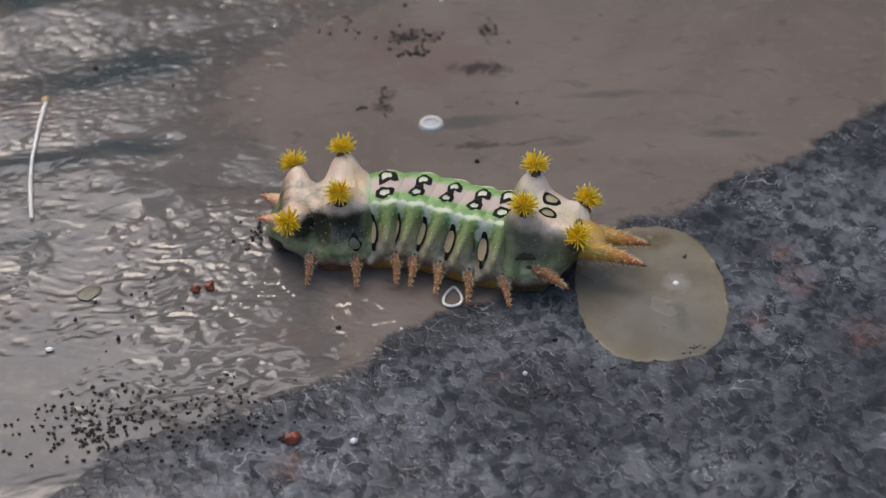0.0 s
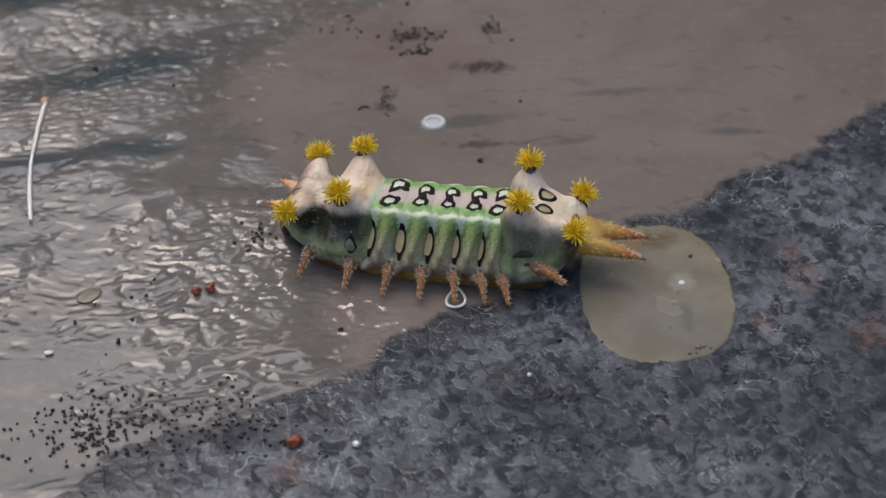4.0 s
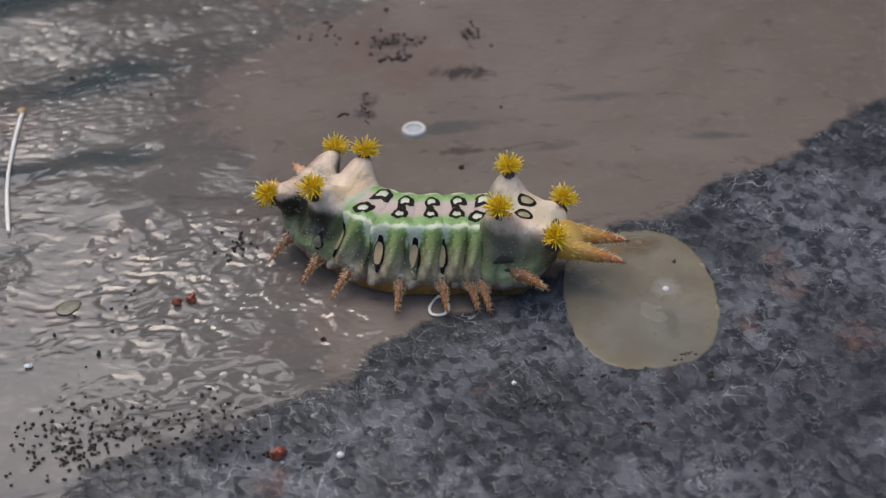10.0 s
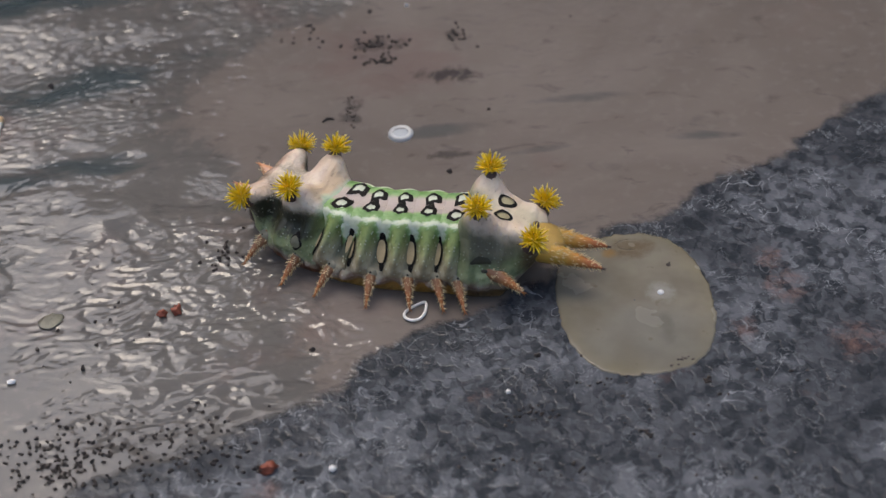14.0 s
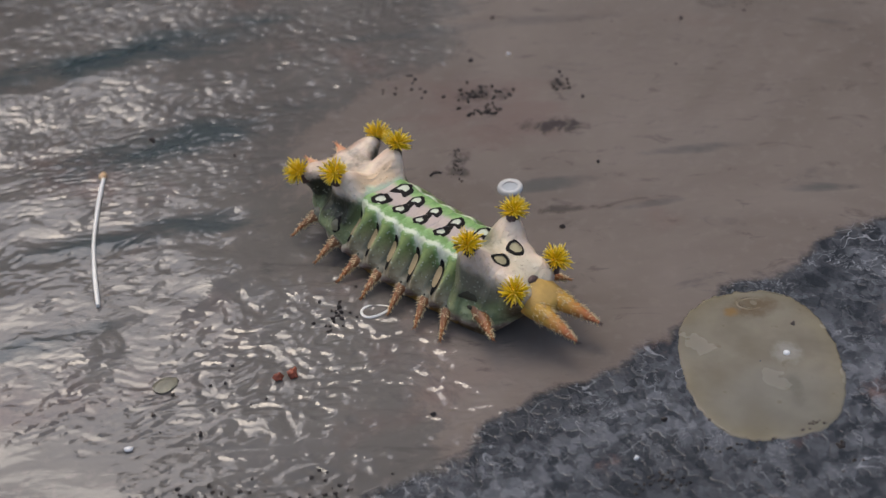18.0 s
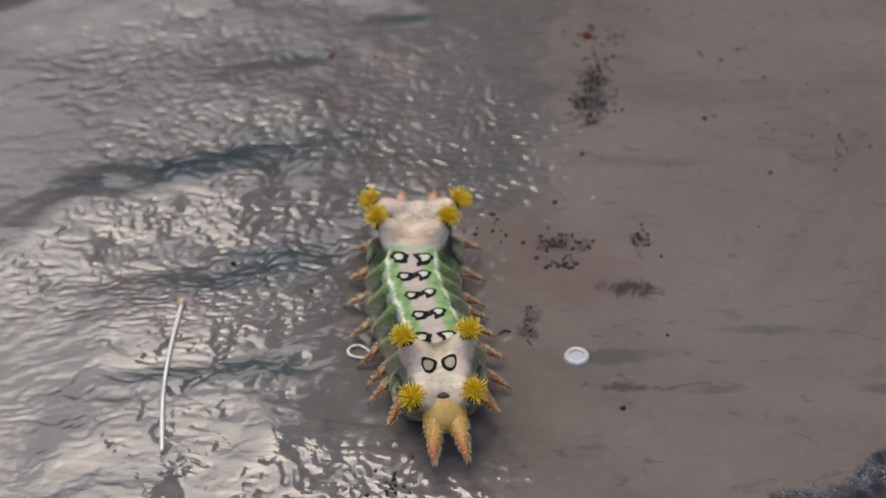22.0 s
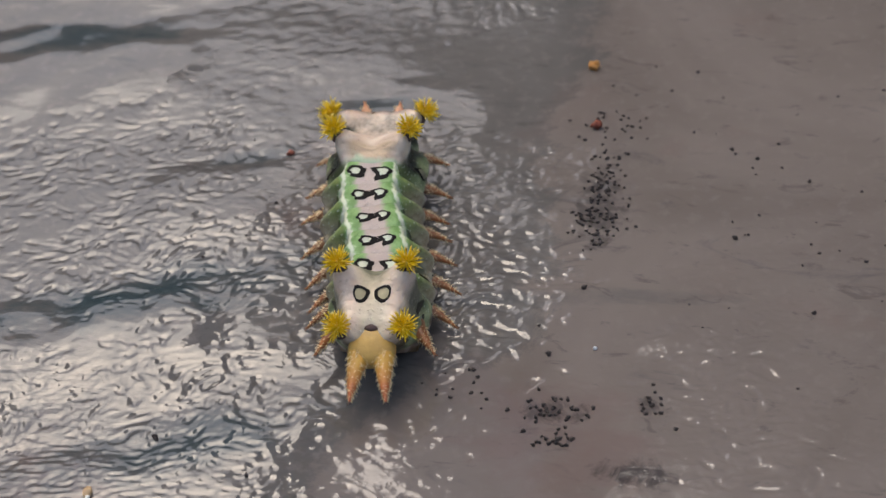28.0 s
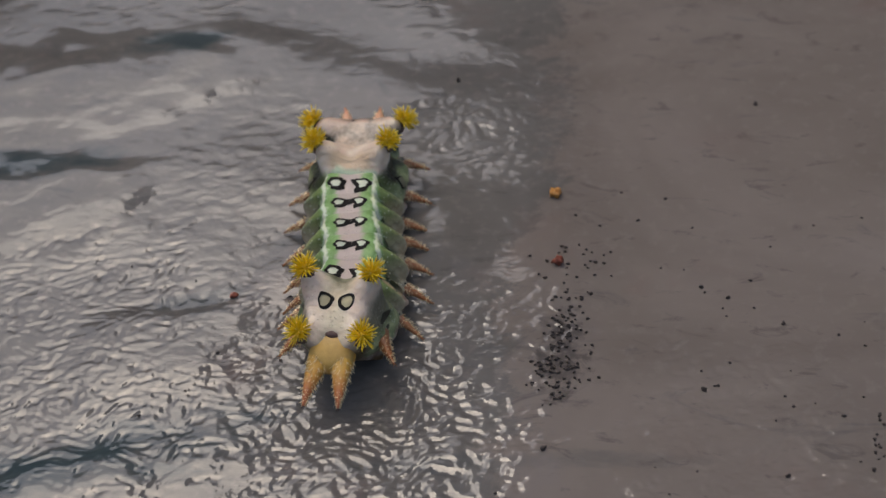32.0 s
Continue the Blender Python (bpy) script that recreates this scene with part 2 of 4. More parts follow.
    h = n.math("ADD", n.math("MULTIPLY", n.noise(520, 3.0, 0.5, 0.4, n.scaled(1.0, 1.7, 1.0, -15)), n.math("MULTIPLY_ADD", n.step(n.noise(45, 2.0), 0.46, 0.62), 0.27, 0.11)), n.math("MULTIPLY", n.math("ADD", n.math("MULTIPLY", n.noise(800, 3.0, 0.5), 0.5), n.math("MULTIPLY", grit, 0.22)), blue))
    n.bump(h, 0.00022, 1.0)
    return n.mat


def skin_material(name, kind):
    """Caterpillar skin, patterned across the body: kind is mid, front or rear."""
    n = Nodes(name)
    x, y, z = n.xyz()
    ay = n.math("ABSOLUTE", y)
    wob = n.math("MULTIPLY_ADD", n.noise(700, 4.0, 0.65), 0.0014, -0.0007)
    ayw = n.math("ADD", ay, wob)
    zw = n.math("ADD", z, wob)
    mott = n.noise(1400, 3.0)
    green = n.mix(n.step(mott, 0.35, 0.65), (0.130, 0.190, 0.052), (0.250, 0.322, 0.105))
    low_dark, low_pale = ((0.29, 0.235, 0.145), (0.46, 0.40, 0.28)) if kind == "mid" else ((0.20, 0.24, 0.115), (0.34, 0.37, 0.20))
    side = n.mix(n.step(zw, 0.0022, 0.0048), n.mix(n.step(mott, 0.35, 0.65), low_dark, low_pale), green)
    groove = n.math("MULTIPLY", n.step(n.math("ABSOLUTE", n.math("ADD", n.math("MULTIPLY_ADD", z, 0.16, x), -0.00054)), 0.00042, 0.00095), n.step(zw, 0.0019, 0.0026))
    if kind == "mid":
        # shade in the creases between flank ridges, put into the skin colour
        side = n.mix(n.math("MULTIPLY", groove, 0.9), side, (0.040, 0.052, 0.026))
        top = n.mix(n.step(ayw, 0.0006, 0.0012), (0.50, 0.41, 0.36), n.mix(n.step(mott, 0.35, 0.65), (0.155, 0.300, 0.085), (0.26, 0.43, 0.16)))
        ridge = n.step(n.math("ABSOLUTE", n.math("SUBTRACT", ayw, 0.00195)), 0.00028, 0.00006)
        top = n.mix(ridge, top, (0.68, 0.72, 0.54))
        col = n.mix(n.step(ayw, 0.0021, 0.0024), top, side)
    else:
        cream = n.mix(n.step(n.noise(420, 4.0), 0.35, 0.7), (0.67, 0.51, 0.385), (0.84, 0.72, 0.575))
        if kind == "rear":
            cream = n.mix(n.math("MULTIPLY", n.step(ay, 0.0016, 0.0004), 0.5), cream, (0.60, 0.53, 0.33))
            dark = n.step(n.math("ABSOLUTE", n.math("SUBTRACT", n.math("ADD", x, wob), 0.0008)), 0.0026, 0.0004)
            low = n.step(n.math("MULTIPLY_ADD", x, -0.45, zw), 0.0057, 0.0043)
        else:
            dark = n.step(n.math("ABSOLUTE", n.math("SUBTRACT", n.math("ADD", x, wob), 0.0006)), 0.0042, 0.0026)
            low = n.step(zw, 0.0054, 0.0045)
        # dark shading below the tufts, put into the flank colour
        side = n.mix(n.math("MULTIPLY", n.math("MULTIPLY", dark, 0.80 if kind == "rear" else 0.96), n.step(n.math("MULTIPLY_ADD", x, 0.12 if kind == "front" else 0.0, n.math("ADD", zw, wob)), 0.0025, 0.0034)), side, (0.022, 0.021, 0.013))
        if kind == "rear":
            side = n.mix(n.math("MULTIPLY", n.step(zw, 0.0028, 0.0040), 0.6), side, (0.26, 0.23, 0.17))
            side = n.mix(n.step(n.math("ADD", x, wob), -0.0009, -0.0018), side, (0.12, 0.085, 0.035))
        if kind == "front":
            cream = n.mix(n.math("MULTIPLY", n.step(n.math("ABSOLUTE", n.math("ADD", x, 0.0021)), 0.0010, 0.0003), n.step(ayw, 0.0021, 0.0012)), cream, (0.62, 0.46, 0.30))
            cream = n.mix(n.math("MULTIPLY", n.step(x, 0.0024, 0.0036), 0.7), cream, (0.70, 0.40, 0.29))
            cream = n.mix(n.step(n.math("ADD", x, wob), -0.0024, -0.0030), cream, (0.55, 0.66, 0.45))
        col = n.mix(low, cream, side)
        col = n.mix(n.math("MULTIPLY", n.step(n.noise(1900, 2.0), 0.66, 0.74), 0.28), col, (0.25, 0.15, 0.10))
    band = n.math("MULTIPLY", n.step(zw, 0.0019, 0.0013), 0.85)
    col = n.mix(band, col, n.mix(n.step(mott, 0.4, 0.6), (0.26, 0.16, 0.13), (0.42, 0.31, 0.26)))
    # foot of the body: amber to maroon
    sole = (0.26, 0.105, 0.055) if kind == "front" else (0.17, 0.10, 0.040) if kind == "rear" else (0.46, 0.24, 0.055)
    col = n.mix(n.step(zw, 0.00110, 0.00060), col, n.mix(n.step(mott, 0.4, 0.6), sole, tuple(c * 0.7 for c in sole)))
    # pale granules on the flanks, their wet sparkle put into the colour
    dots = n.step(n.cells(3000), 0.24, 0.14)
    flank = n.math("MULTIPLY", n.step(zw, 0.0054, 0.0044), n.step(zw, 0.0008, 0.0016))
    col = n.mix(n.math("MULTIPLY", n.math("MULTIPLY", dots, flank), 0.62 if kind == "mid" else 0.30), col, (0.74, 0.77, 0.62))
    n.set(Base_Color=col, Roughness=0.46)
    n.bsdf.inputs["Subsurface Weight"].default_value = 0.25
    n.bsdf.inputs["Subsurface Radius"].default_value = (1.0, 0.8, 0.45)
    n.bsdf.inputs["Subsurface Scale"].default_value = 0.0005
    soft = n.bump(n.math("ADD", n.noise(420, 3.0), n.math("MULTIPLY", n.noise(330, 2.0, 0.5, 0.6, n.scaled(2.6, 0.7, 1.0)), 0.9 if kind != "mid" else 0.3)), 0.00038 if kind != "mid" else 0.00020)
    n.bump(n.math("ADD", n.noise(1500, 4.0), n.math("MULTIPLY", dots, 0.5)), 0.00010, 1.0, soft)
    return n.mat


def horn_material(name, root, tip, length):
    """Fleshy horn, darker to its tip; it grows along y."""
    n = Nodes(name)
    _, y, _ = n.xyz()
    t = n.step(n.math("ADD", y, n.math("MULTIPLY_ADD", n.noise(1500), 0.0010, -0.0005)), 0.25 * length, 0.95 * length)
    n.set(Base_Color=n.mix(t, root, tip), Roughness=0.4)
    n.bsdf.inputs["Subsurface Weight"].default_value = 0.3
    n.bsdf.inputs["Subsurface Radius"].default_value = (1.0, 0.6, 0.3)
    n.bsdf.inputs["Subsurface Scale"].default_value = 0.0004
    n.bump(n.noise(3000, 2.0), 0.00006)
    return n.mat


def gel_material():
    """Cloudy resin: yellower to its rim, clearer and greyer within."""
    n = Nodes("yellowish_gel")
    gx, gy, _ = n.xyz()
    ex, ey = n.math("MULTIPLY", gx, 1 / 0.0055), n.math("MULTIPLY", gy, 1 / 0.0078)
    far = n.math("ADD", n.math("ADD", n.math("MULTIPLY", ex, ex), n.math("MULTIPLY", ey, ey)), n.math("MULTIPLY_ADD", n.noise(240, 4.0, 0.6), 0.7, -0.35))
    cloud = n.step(n.noise(230, 3.0, 0.5), 0.34, 0.66)
    col = n.mix(cloud, (0.205, 0.182, 0.137), (0.262, 0.234, 0.184))
    col = n.mix(n.math("MULTIPLY", n.step(far, 0.45, 1.10), 0.45), col, (0.240, 0.200, 0.112))
    col = n.mix(n.math("MULTIPLY", n.step(n.noise(110, 2.0), 0.44, 0.66), 0.5), col, (0.190, 0.186, 0.168))
    col = n.mix(n.math("MULTIPLY", n.step(n.noise(900, 3.0), 0.64, 0.72), 0.4), col, (0.130, 0.100, 0.050))
    # brown, amber and grey patches, and a pale halo painted for the glare
    for cx, cy, rx, ry, tint, k in ((0.0006, 0.0058, 0.0021, 0.0013, (0.120, 0.082, 0.040), 0.75), (-0.0010, 0.0054, 0.0006, 0.0006, (0.30, 0.17, 0.05), 0.7), (0.0019, 0.0006, 0.0011, 0.0013, (0.40, 0.39, 0.36), 0.7),
                                    (0.0018, -0.0030, 0.0006, 0.0018, (0.135, 0.135, 0.105), 0.7)):
        u, v = n.math("MULTIPLY_ADD", gx, 1 / rx, -cx / rx), n.math("MULTIPLY_ADD", gy, 1 / ry, -cy / ry)
        d = n.math("ADD", n.math("ADD", n.math("MULTIPLY", u, u), n.math("MULTIPLY", v, v)), n.math("MULTIPLY_ADD", n.noise(800, 5.0, 0.7), 2.4, -1.2))
        col = n.mix(n.math("MULTIPLY", n.step(d, 1.3, -0.3), k), col, tint)
    veil = n.math("SUBTRACT", n.math("MULTIPLY_ADD", cloud, 0.06, 0.76), n.math("MULTIPLY", n.step(far, 0.95, 1.35), 0.25))
    n.set(Base_Color=col, Roughness=n.math("MULTIPLY_ADD", cloud, 0.14, 0.14), Alpha=veil)
    n.bump(n.math("ADD", n.noise(300, 3.0), n.math("MULTIPLY", n.noise(1600, 3.0), 0.25)), 0.00012)
    return n.mat


GROUND = ground_material()
SKIN = {k: skin_material("caterpillar_skin_" + k, k) for k in ("mid", "front", "rear")}
SCOLUS = horn_material("scolus_flesh", (0.29, 0.13, 0.058), (0.37, 0.125, 0.030), 0.0024)
TAIL = horn_material("tail_flesh", (0.64, 0.36, 0.060), (0.42, 0.12, 0.035), 0.0040)
PINK = horn_material("pink_flesh", (0.72, 0.46, 0.31), (0.60, 0.24, 0.10), 0.0020)
BRISTLE = plain("pale_bristle", (0.95, 0.74, 0.42), 0.3, 0.95)
AMBER = plain("amber_flesh", (0.60, 0.37, 0.095), 0.42, 0.75)
YELLOW = plain("yellow_spines", (0.86, 0.59, 0.014), 0.38, 0.85)
STALK = plain("dark_stalk", (0.10, 0.055, 0.045), 0.5)
BLACK = plain("black_marking", (0.010, 0.008, 0.007), 0.7, 0.6, 900.0, 0.00004, 0.0, 0.2)
PALE = plain("pale_green_marking", (0.66, 0.70, 0.54), 0.5, 0.85)
TAN = plain("tan_marking", (0.50, 0.38, 0.21), 0.5, 0.75)
OLIVE = plain("olive_marking", (0.40, 0.35, 0.20), 0.5, 0.8)
HEAD = plain("dark_brown_head", (0.045, 0.022, 0.018), 0.3)
PELLET = plain("dark_frass", (0.060, 0.044, 0.036), 0.65)
RED = plain("rust_red_crumb", (0.36, 0.090, 0.045), 0.5)
ORANGE = plain("orange_crumb", (0.62, 0.28, 0.06), 0.5)
WHITE = plain("white_thread", (0.86, 0.83, 0.76), 0.35, 0.9)
CHALK = plain("white_speck", (0.80, 0.78, 0.75), 0.5, 0.9)
MILK = plain("milky_droplet", (0.48, 0.50, 0.51), 0.15, 0.9)
MOSS = plain("olive_flake", (0.19, 0.18, 0.11), 0.4)
SPINE_TIP = plain("pale_spine_tip", (0.92, 0.74, 0.20), 0.35, 0.9)
TAN_TIP = plain("tan_tip", (0.70, 0.46, 0.24), 0.45, 0.85)
KNOB = plain("olive_grey_knob", (0.27, 0.245, 0.17), 0.4, 0.7, 1500.0, 0.00006)
FLAKE = plain("dull_olive_flake", (0.215, 0.20, 0.145), 0.35)
SLIT = plain("dark_olive_slit", (0.045, 0.040, 0.020), 0.5)
RIM = plain("milky_rim", (0.58, 0.58, 0.56), 0.3, 0.85)
GEL = gel_material()
HIGHLIGHT_WHITE = plain("highlight_white", (0.72, 0.72, 0.70), 0.04, 0.95)
LEAVES = plain("dark_foliage", (0.030, 0.045, 0.036), 0.9, 0.35, 1.2, 0.02)
PALE_WALL = plain("blue_grey_render", (0.74, 0.78, 0.84), 0.9, 0.8, 3.0, 0.002)
GREY_WALL = plain("grey_render", (0.52, 0.49, 0.46), 0.9, 0.8, 3.0, 0.002)
WALL = plain("brown_render", (0.30, 0.25, 0.21), 0.9, 0.8, 3.0, 0.002)



# ---------------------------------------------------------------- meshes
def mesh_of(name, verts, faces, mats, index=None, smooth=True):
    me = bpy.data.meshes.new(name)
    me.from_pydata(verts, [], faces)
    for m in mats:
        me.materials.append(m)
    if index is not None:
        me.polygons.foreach_set("material_index", index)
    if smooth:
        me.polygons.foreach_set("use_smooth", [True] * len(me.polygons))
    me.update()
    return me


class Shape:
    """Collects pieces, in millimetres, for one mesh."""

    def __init__(self):
        self.v, self.f, self.m = [], [], []

    def grid(self, rows, mat=0, closed=False):
        """rows: equal rings of points."""
        base, k = len(self.v), len(rows[0])
        for row in rows:
            self.v.extend(tuple(p) for p in row)
        for i in range(len(rows) - 1):
            for j in range(k if closed else k - 1):
                a, b = base + i * k + j, base + i * k + (j + 1) % k
                self.f.append((a, b, b + k, a + k))
                self.m.append(mat)
        return base

    def fan(self, ring, mat=0):
        base = len(self.v)
        self.v.extend(tuple(p) for p in ring)
        self.f.append(tuple(range(base, base + len(ring))))
        self.m.append(mat)

    def tube(self, points, radii, sides=8, mat=0, caps=True):
        """A round tube through points."""
        pts = [Vector(p) for p in points]
        rings, side = [], None
        for i, p in enumerate(pts):
            way = (pts[min(i + 1, len(pts) - 1)] - pts[max(i - 1, 0)]).normalized()
            if side is None:
                side = way.orthogonal().normalized()
            side = (side - way * side.dot(way)).normalized()
            up = way.cross(side)
            rings.append([p + (side * math.cos(a) + up * math.sin(a)) * radii[i] for a in (2 * math.pi * k / sides for k in range(sides))])
        self.grid(rings, mat, True)
        if caps:
            self.fan(rings[0][::-1], mat)
            self.fan(rings[-1], mat)

    def spike(self, base, tip, radius, sides=4, mat=0):
        b, t = Vector(base), Vector(tip)
        way = (t - b).normalized()
        s = way.orthogonal().normalized()
        u = way.cross(s)
        i = len(self.v)
        self.v.extend(tuple(b + (s * math.cos(a) + u * math.sin(a)) * radius) for a in (2 * math.pi * k / sides for k in range(sides)))
        self.v.append(tuple(t))
        for k in range(sides):
            self.f.append((i + k, i + (k + 1) % sides, i + sides))
            self.m.append(mat)

    def ball(self, centre, radii, n=12, m=8, mat=0, rough=0.0, seed=0):
        c = Vector(centre)
        rows = []
        for i in range(m + 1):
            a = math.pi * i / m
            row = []
            for j in range(n):
                b = 2 * math.pi * j / n
                d = Vector((math.sin(a) * math.cos(b), math.sin(a) * math.sin(b), math.cos(a)))
                k = 1 + rough * noise.noise(d * 1.7 + Vector((seed * 3.7, seed, 0)))
                row.append(c + Vector((d.x * radii[0], d.y * radii[1], d.z * radii[2])) * k)
            rows.append(row)
        self.grid(rows, mat, True)

    def mesh(self, name, mats, smooth=True):
        return mesh_of(name, [(x * MM, y * MM, z * MM) for x, y, z in self.v], self.f, mats, self.m, smooth)


def part(name, shape, mats, parent, label="", at=None, smooth=True):
    """One mesh object under a thing or under a part. at: its pose there."""
    me = shape if isinstance(shape, bpy.types.Mesh) else shape.mesh(name, mats if isinstance(mats, (list, tuple)) else [mats], smooth)
    ob = new(name, me)
    ob.parent = parent
    if at is not None:
        ob.matrix_basis = at
    if label:
        tagged(ob, label)
    return ob


# ---------------------------------------------------------------- setting
SWELLS = ((-32.0, 19.0, -11.0, 14.5, 3.0, 0.40), (-60.0, -14.0, -16.0, -13.0, 12.0, 0.50), (-46.0, 19.5, -27.0, 25.0, 3.6, 0.40), (-47.0, 30.0, -27.0, 39.5, 3.6, 0.34), (-58.0, 42.5, -30.0, 52.5, 4.2, 0.32), (-26.0, 49.5, 0.0, 52.0, 2.6, 0.16),
          (-50.0, 6.5, -38.0, 11.8, 2.4, 0.20), (-66.0, 77.5, -46.0, 80.5, 3.4, 0.38), (-75.0, 90.0, -42.0, 96.5, 4.0, 0.40), (-60.0, 39.0, -50.0, 43.0, 2.2, 0.20),
          (-44.0, 62.0, -33.5, 66.5, 2.0, 0.16), (-50.0, 47.0, -37.0, 50.5, 1.8, 0.16), (-32.0, 71.0, -18.0, 77.0, 2.6, 0.16))
WRINKLED = ((-33.0, 7.0, 9.0, 7.0, 30, 0.55), (-22.0, 9.0, 11.0, 9.0, 25, 1.5), (-13.0, 2.5, 3.5, 3.5, 0, 1.4), (-22.5, 52.5, 13.0, 9.5, -8, 1.5), (-41.0, 35.0, 17.0, 11.5, 8, 1.15), (-20.8, 86.5, 5.0, 3.4, 0, 1.0),
            (-12.0, 64.5, 3.8, 4.5, 60, 0.9), (5.0, 43.0, 10.0, 12.0, 0, 1.0), (-21.0, 40.0, 8.0, 6.5, 0, 0.30), (-25.0, -4.0, 8.0, 3.5, 10, 0.8), (-48.0, 63.0, 14.0, 9.0, 12, 0.9), (-43.0, 53.0, 13.0, 7.0, 8, 1.2),
            (-40.0, 21.0, 12.0, 6.5, 10, 0.75), (-24.5, 61.5, 9.5, 8.5, 0, 0.75), (6.0, 56.0, 11.0, 9.0, 20, 0.7), (5.0, 27.0, 9.0, 6.0, 10, 0.5), (-46.0, 17.0, 9.0, 7.0, 20, 0.45), (-38.0, 8.0, 7.0, 4.0, 25, 0.6))


def ramp(v, a, b):
    t = np.clip((v - a) / (b - a), 0.0, 1.0)
    return t * t * (3 - 2 * t)


TURNS = np.random.RandomState(11).uniform(0, 2 * math.pi, 256)
ORDER = np.random.RandomState(12).permutation(256)


def grain(x, y, layer):
    """Smooth gradient noise over arrays, about -0.9 to 0.9."""
    xi, yi = np.floor(x).astype(int), np.floor(y).astype(int)
    fx, fy = x - xi, y - yi
    u, v = fx * fx * fx * (fx * (fx * 6 - 15) + 10), fy * fy * fy * (fy * (fy * 6 - 15) + 10)

    def corner(i, j):
        a = TURNS[ORDER[(ORDER[(ORDER[(xi + i) & 255] + yi + j) & 255] + layer) & 255]]
        return np.cos(a) * (fx - i) + np.sin(a) * (fy - j)

    low = corner(0, 0) * (1 - u) + corner(1, 0) * u
    high = corner(0, 1) * (1 - u) + corner(1, 1) * u
    return 1.35 * (low * (1 - v) + high * v)


def wave(x, y):
    """Height of the glaze, in millimetres: swells with a steep far side, and wrinkled patches."""
    x, y = np.asarray(x, float), np.asarray(y, float)
    wx = x + 1.4 * grain(x * 0.25, y * 0.3, 3)
    wy = y + 1.3 * grain(x * 0.22, y * 0.3, 7)
    out = 0.16 * grain(x * 0.05, (y + 0.32 * x) * 0.10, 9)
    for x0, y0, x1, y1, wide, high in SWELLS:
        along = (wx - x0) / (x1 - x0)
        d = wy + 0.6 * (wy - y) - (y0 + (y1 - y0) * along)
        lift = ramp(d, -14.0, -wide * 0.6) * (1.0 - ramp(d, -wide * 0.6, wide))
        out = out + high * lift * ramp(along, -0.2, 0.1) * (1.0 - ramp(along, 0.85, 1.2))
    patch = np.zeros_like(x)
    fray = 0.45 * grain(x * 0.28, y * 0.4, 6) + 0.3 * grain(x * 0.9, y * 1.1, 16)
    for cx, cy, rx, ry, turn, k in WRINKLED:
        c, s = math.cos(radians(turn)), math.sin(radians(turn))
        a, b = (x - cx) * c + (y - cy) * s, (y - cy) * c - (x - cx) * s
        e = np.hypot(a / rx, b / ry) + fray
        patch = np.maximum(patch, k * (1.0 - ramp(e, 0.72, 1.0)))
    k = 1.0 + 0.3 * ramp(y, 24.0, 34.0)
    px, py = wx * k, wy * k
    dents = ramp(grain(px * 0.62 + 0.35 * py, py * 1.15 - 0.2 * px, 1), 0.02, 0.42) + 0.45 * ramp(grain(px * 1.25 + 0.4 * py, py * 2.1 - 0.3 * px, 5), 0.0, 0.4)
    worms = np.abs(grain(px * 0.8 + 0.5 * py, py * 1.3, 8))
    fine = ramp(grain(px * 2.3 + 0.5 * py, py * 3.1 - 0.5 * px, 21), 0.0, 0.5)
    out = out - patch * (0.042 * dents + 0.036 * worms + 0.009 * fine)
    left = 0.12 + 0.88 * ramp(-x, 6.0, 24.0)
    streak = grain(wx * 0.5 + wy * 0.15, (wy - 0.25 * wx) * 1.15, 2) + 0.55 * grain(wx * 1.1, (wy - 0.25 * wx) * 2.2, 4)
    zone = ramp(grain(x * 0.07, y * 0.09, 14), -0.15, 0.3)
    return out + 0.020 * left * (0.15 + 0.85 * zone) * streak


def height(at):
    return float(wave(at[0], at[1]))


def ground():
    """One sheet: a finely rippled middle that runs out to the horizon."""
    x0, x1, y0, y1, d = -72.0, 40.0, -20.0, 110.0, 0.15
    nx, ny = int((x1 - x0) / d), int((y1 - y0) / d)
    gx, gy = np.meshgrid(x0 + d * np.arange(nx + 1), y0 + d * np.arange(ny + 1))
    edge = np.clip(np.minimum(np.minimum(gx - x0, gx[0, -1] - gx), np.minimum(gy - y0, gy[-1, 0] - gy)) / 6.0, 0.0, 1.0)
    inner = np.stack([gx.ravel() * MM, gy.ravel() * MM, (wave(gx, gy) * edge).ravel() * MM - 0.00004], axis=1)
    a = (np.arange(ny)[:, None] * (nx + 1) + np.arange(nx)[None, :]).ravel()
    quads = np.stack([a, a + 1, a + nx + 2, a + nx + 1], axis=1)
    xs, ys = [-60, gx[0, 0] * MM, gx[0, -1] * MM, 60], [-60, gy[0, 0] * MM, gy[-1, 0] * MM, 60]
    outer = np.array([(x, y, -0.00004) for y in ys for x in xs])
    base = len(inner)
    rim = np.array([(b, b + 1, b + 5, b + 4) for b in (base + j * 4 + i for j in range(3) for i in range(3) if (i, j) != (1, 1))])
    verts, quads = np.concatenate([inner, outer]), np.concatenate([quads, rim])
    me = bpy.data.meshes.new("ground")
    me.vertices.add(len(verts))
    me.vertices.foreach_set("co", verts.astype(np.float32).ravel())
    me.loops.add(quads.size)
    me.loops.foreach_set("vertex_index", quads.astype(np.int32).ravel())
    me.polygons.add(len(quads))
    me.polygons.foreach_set("loop_start", np.arange(0, quads.size, 4, dtype=np.int32))
    me.update(calc_edges=True)
    me.polygons.foreach_set("use_smooth", [True] * len(quads))
    me.materials.append(GROUND)
    ob = new("ground", me)
    tagged(ob, "glazed grey-brown and blue-grey stone, rippled and glossy", "paving", kind="structure")


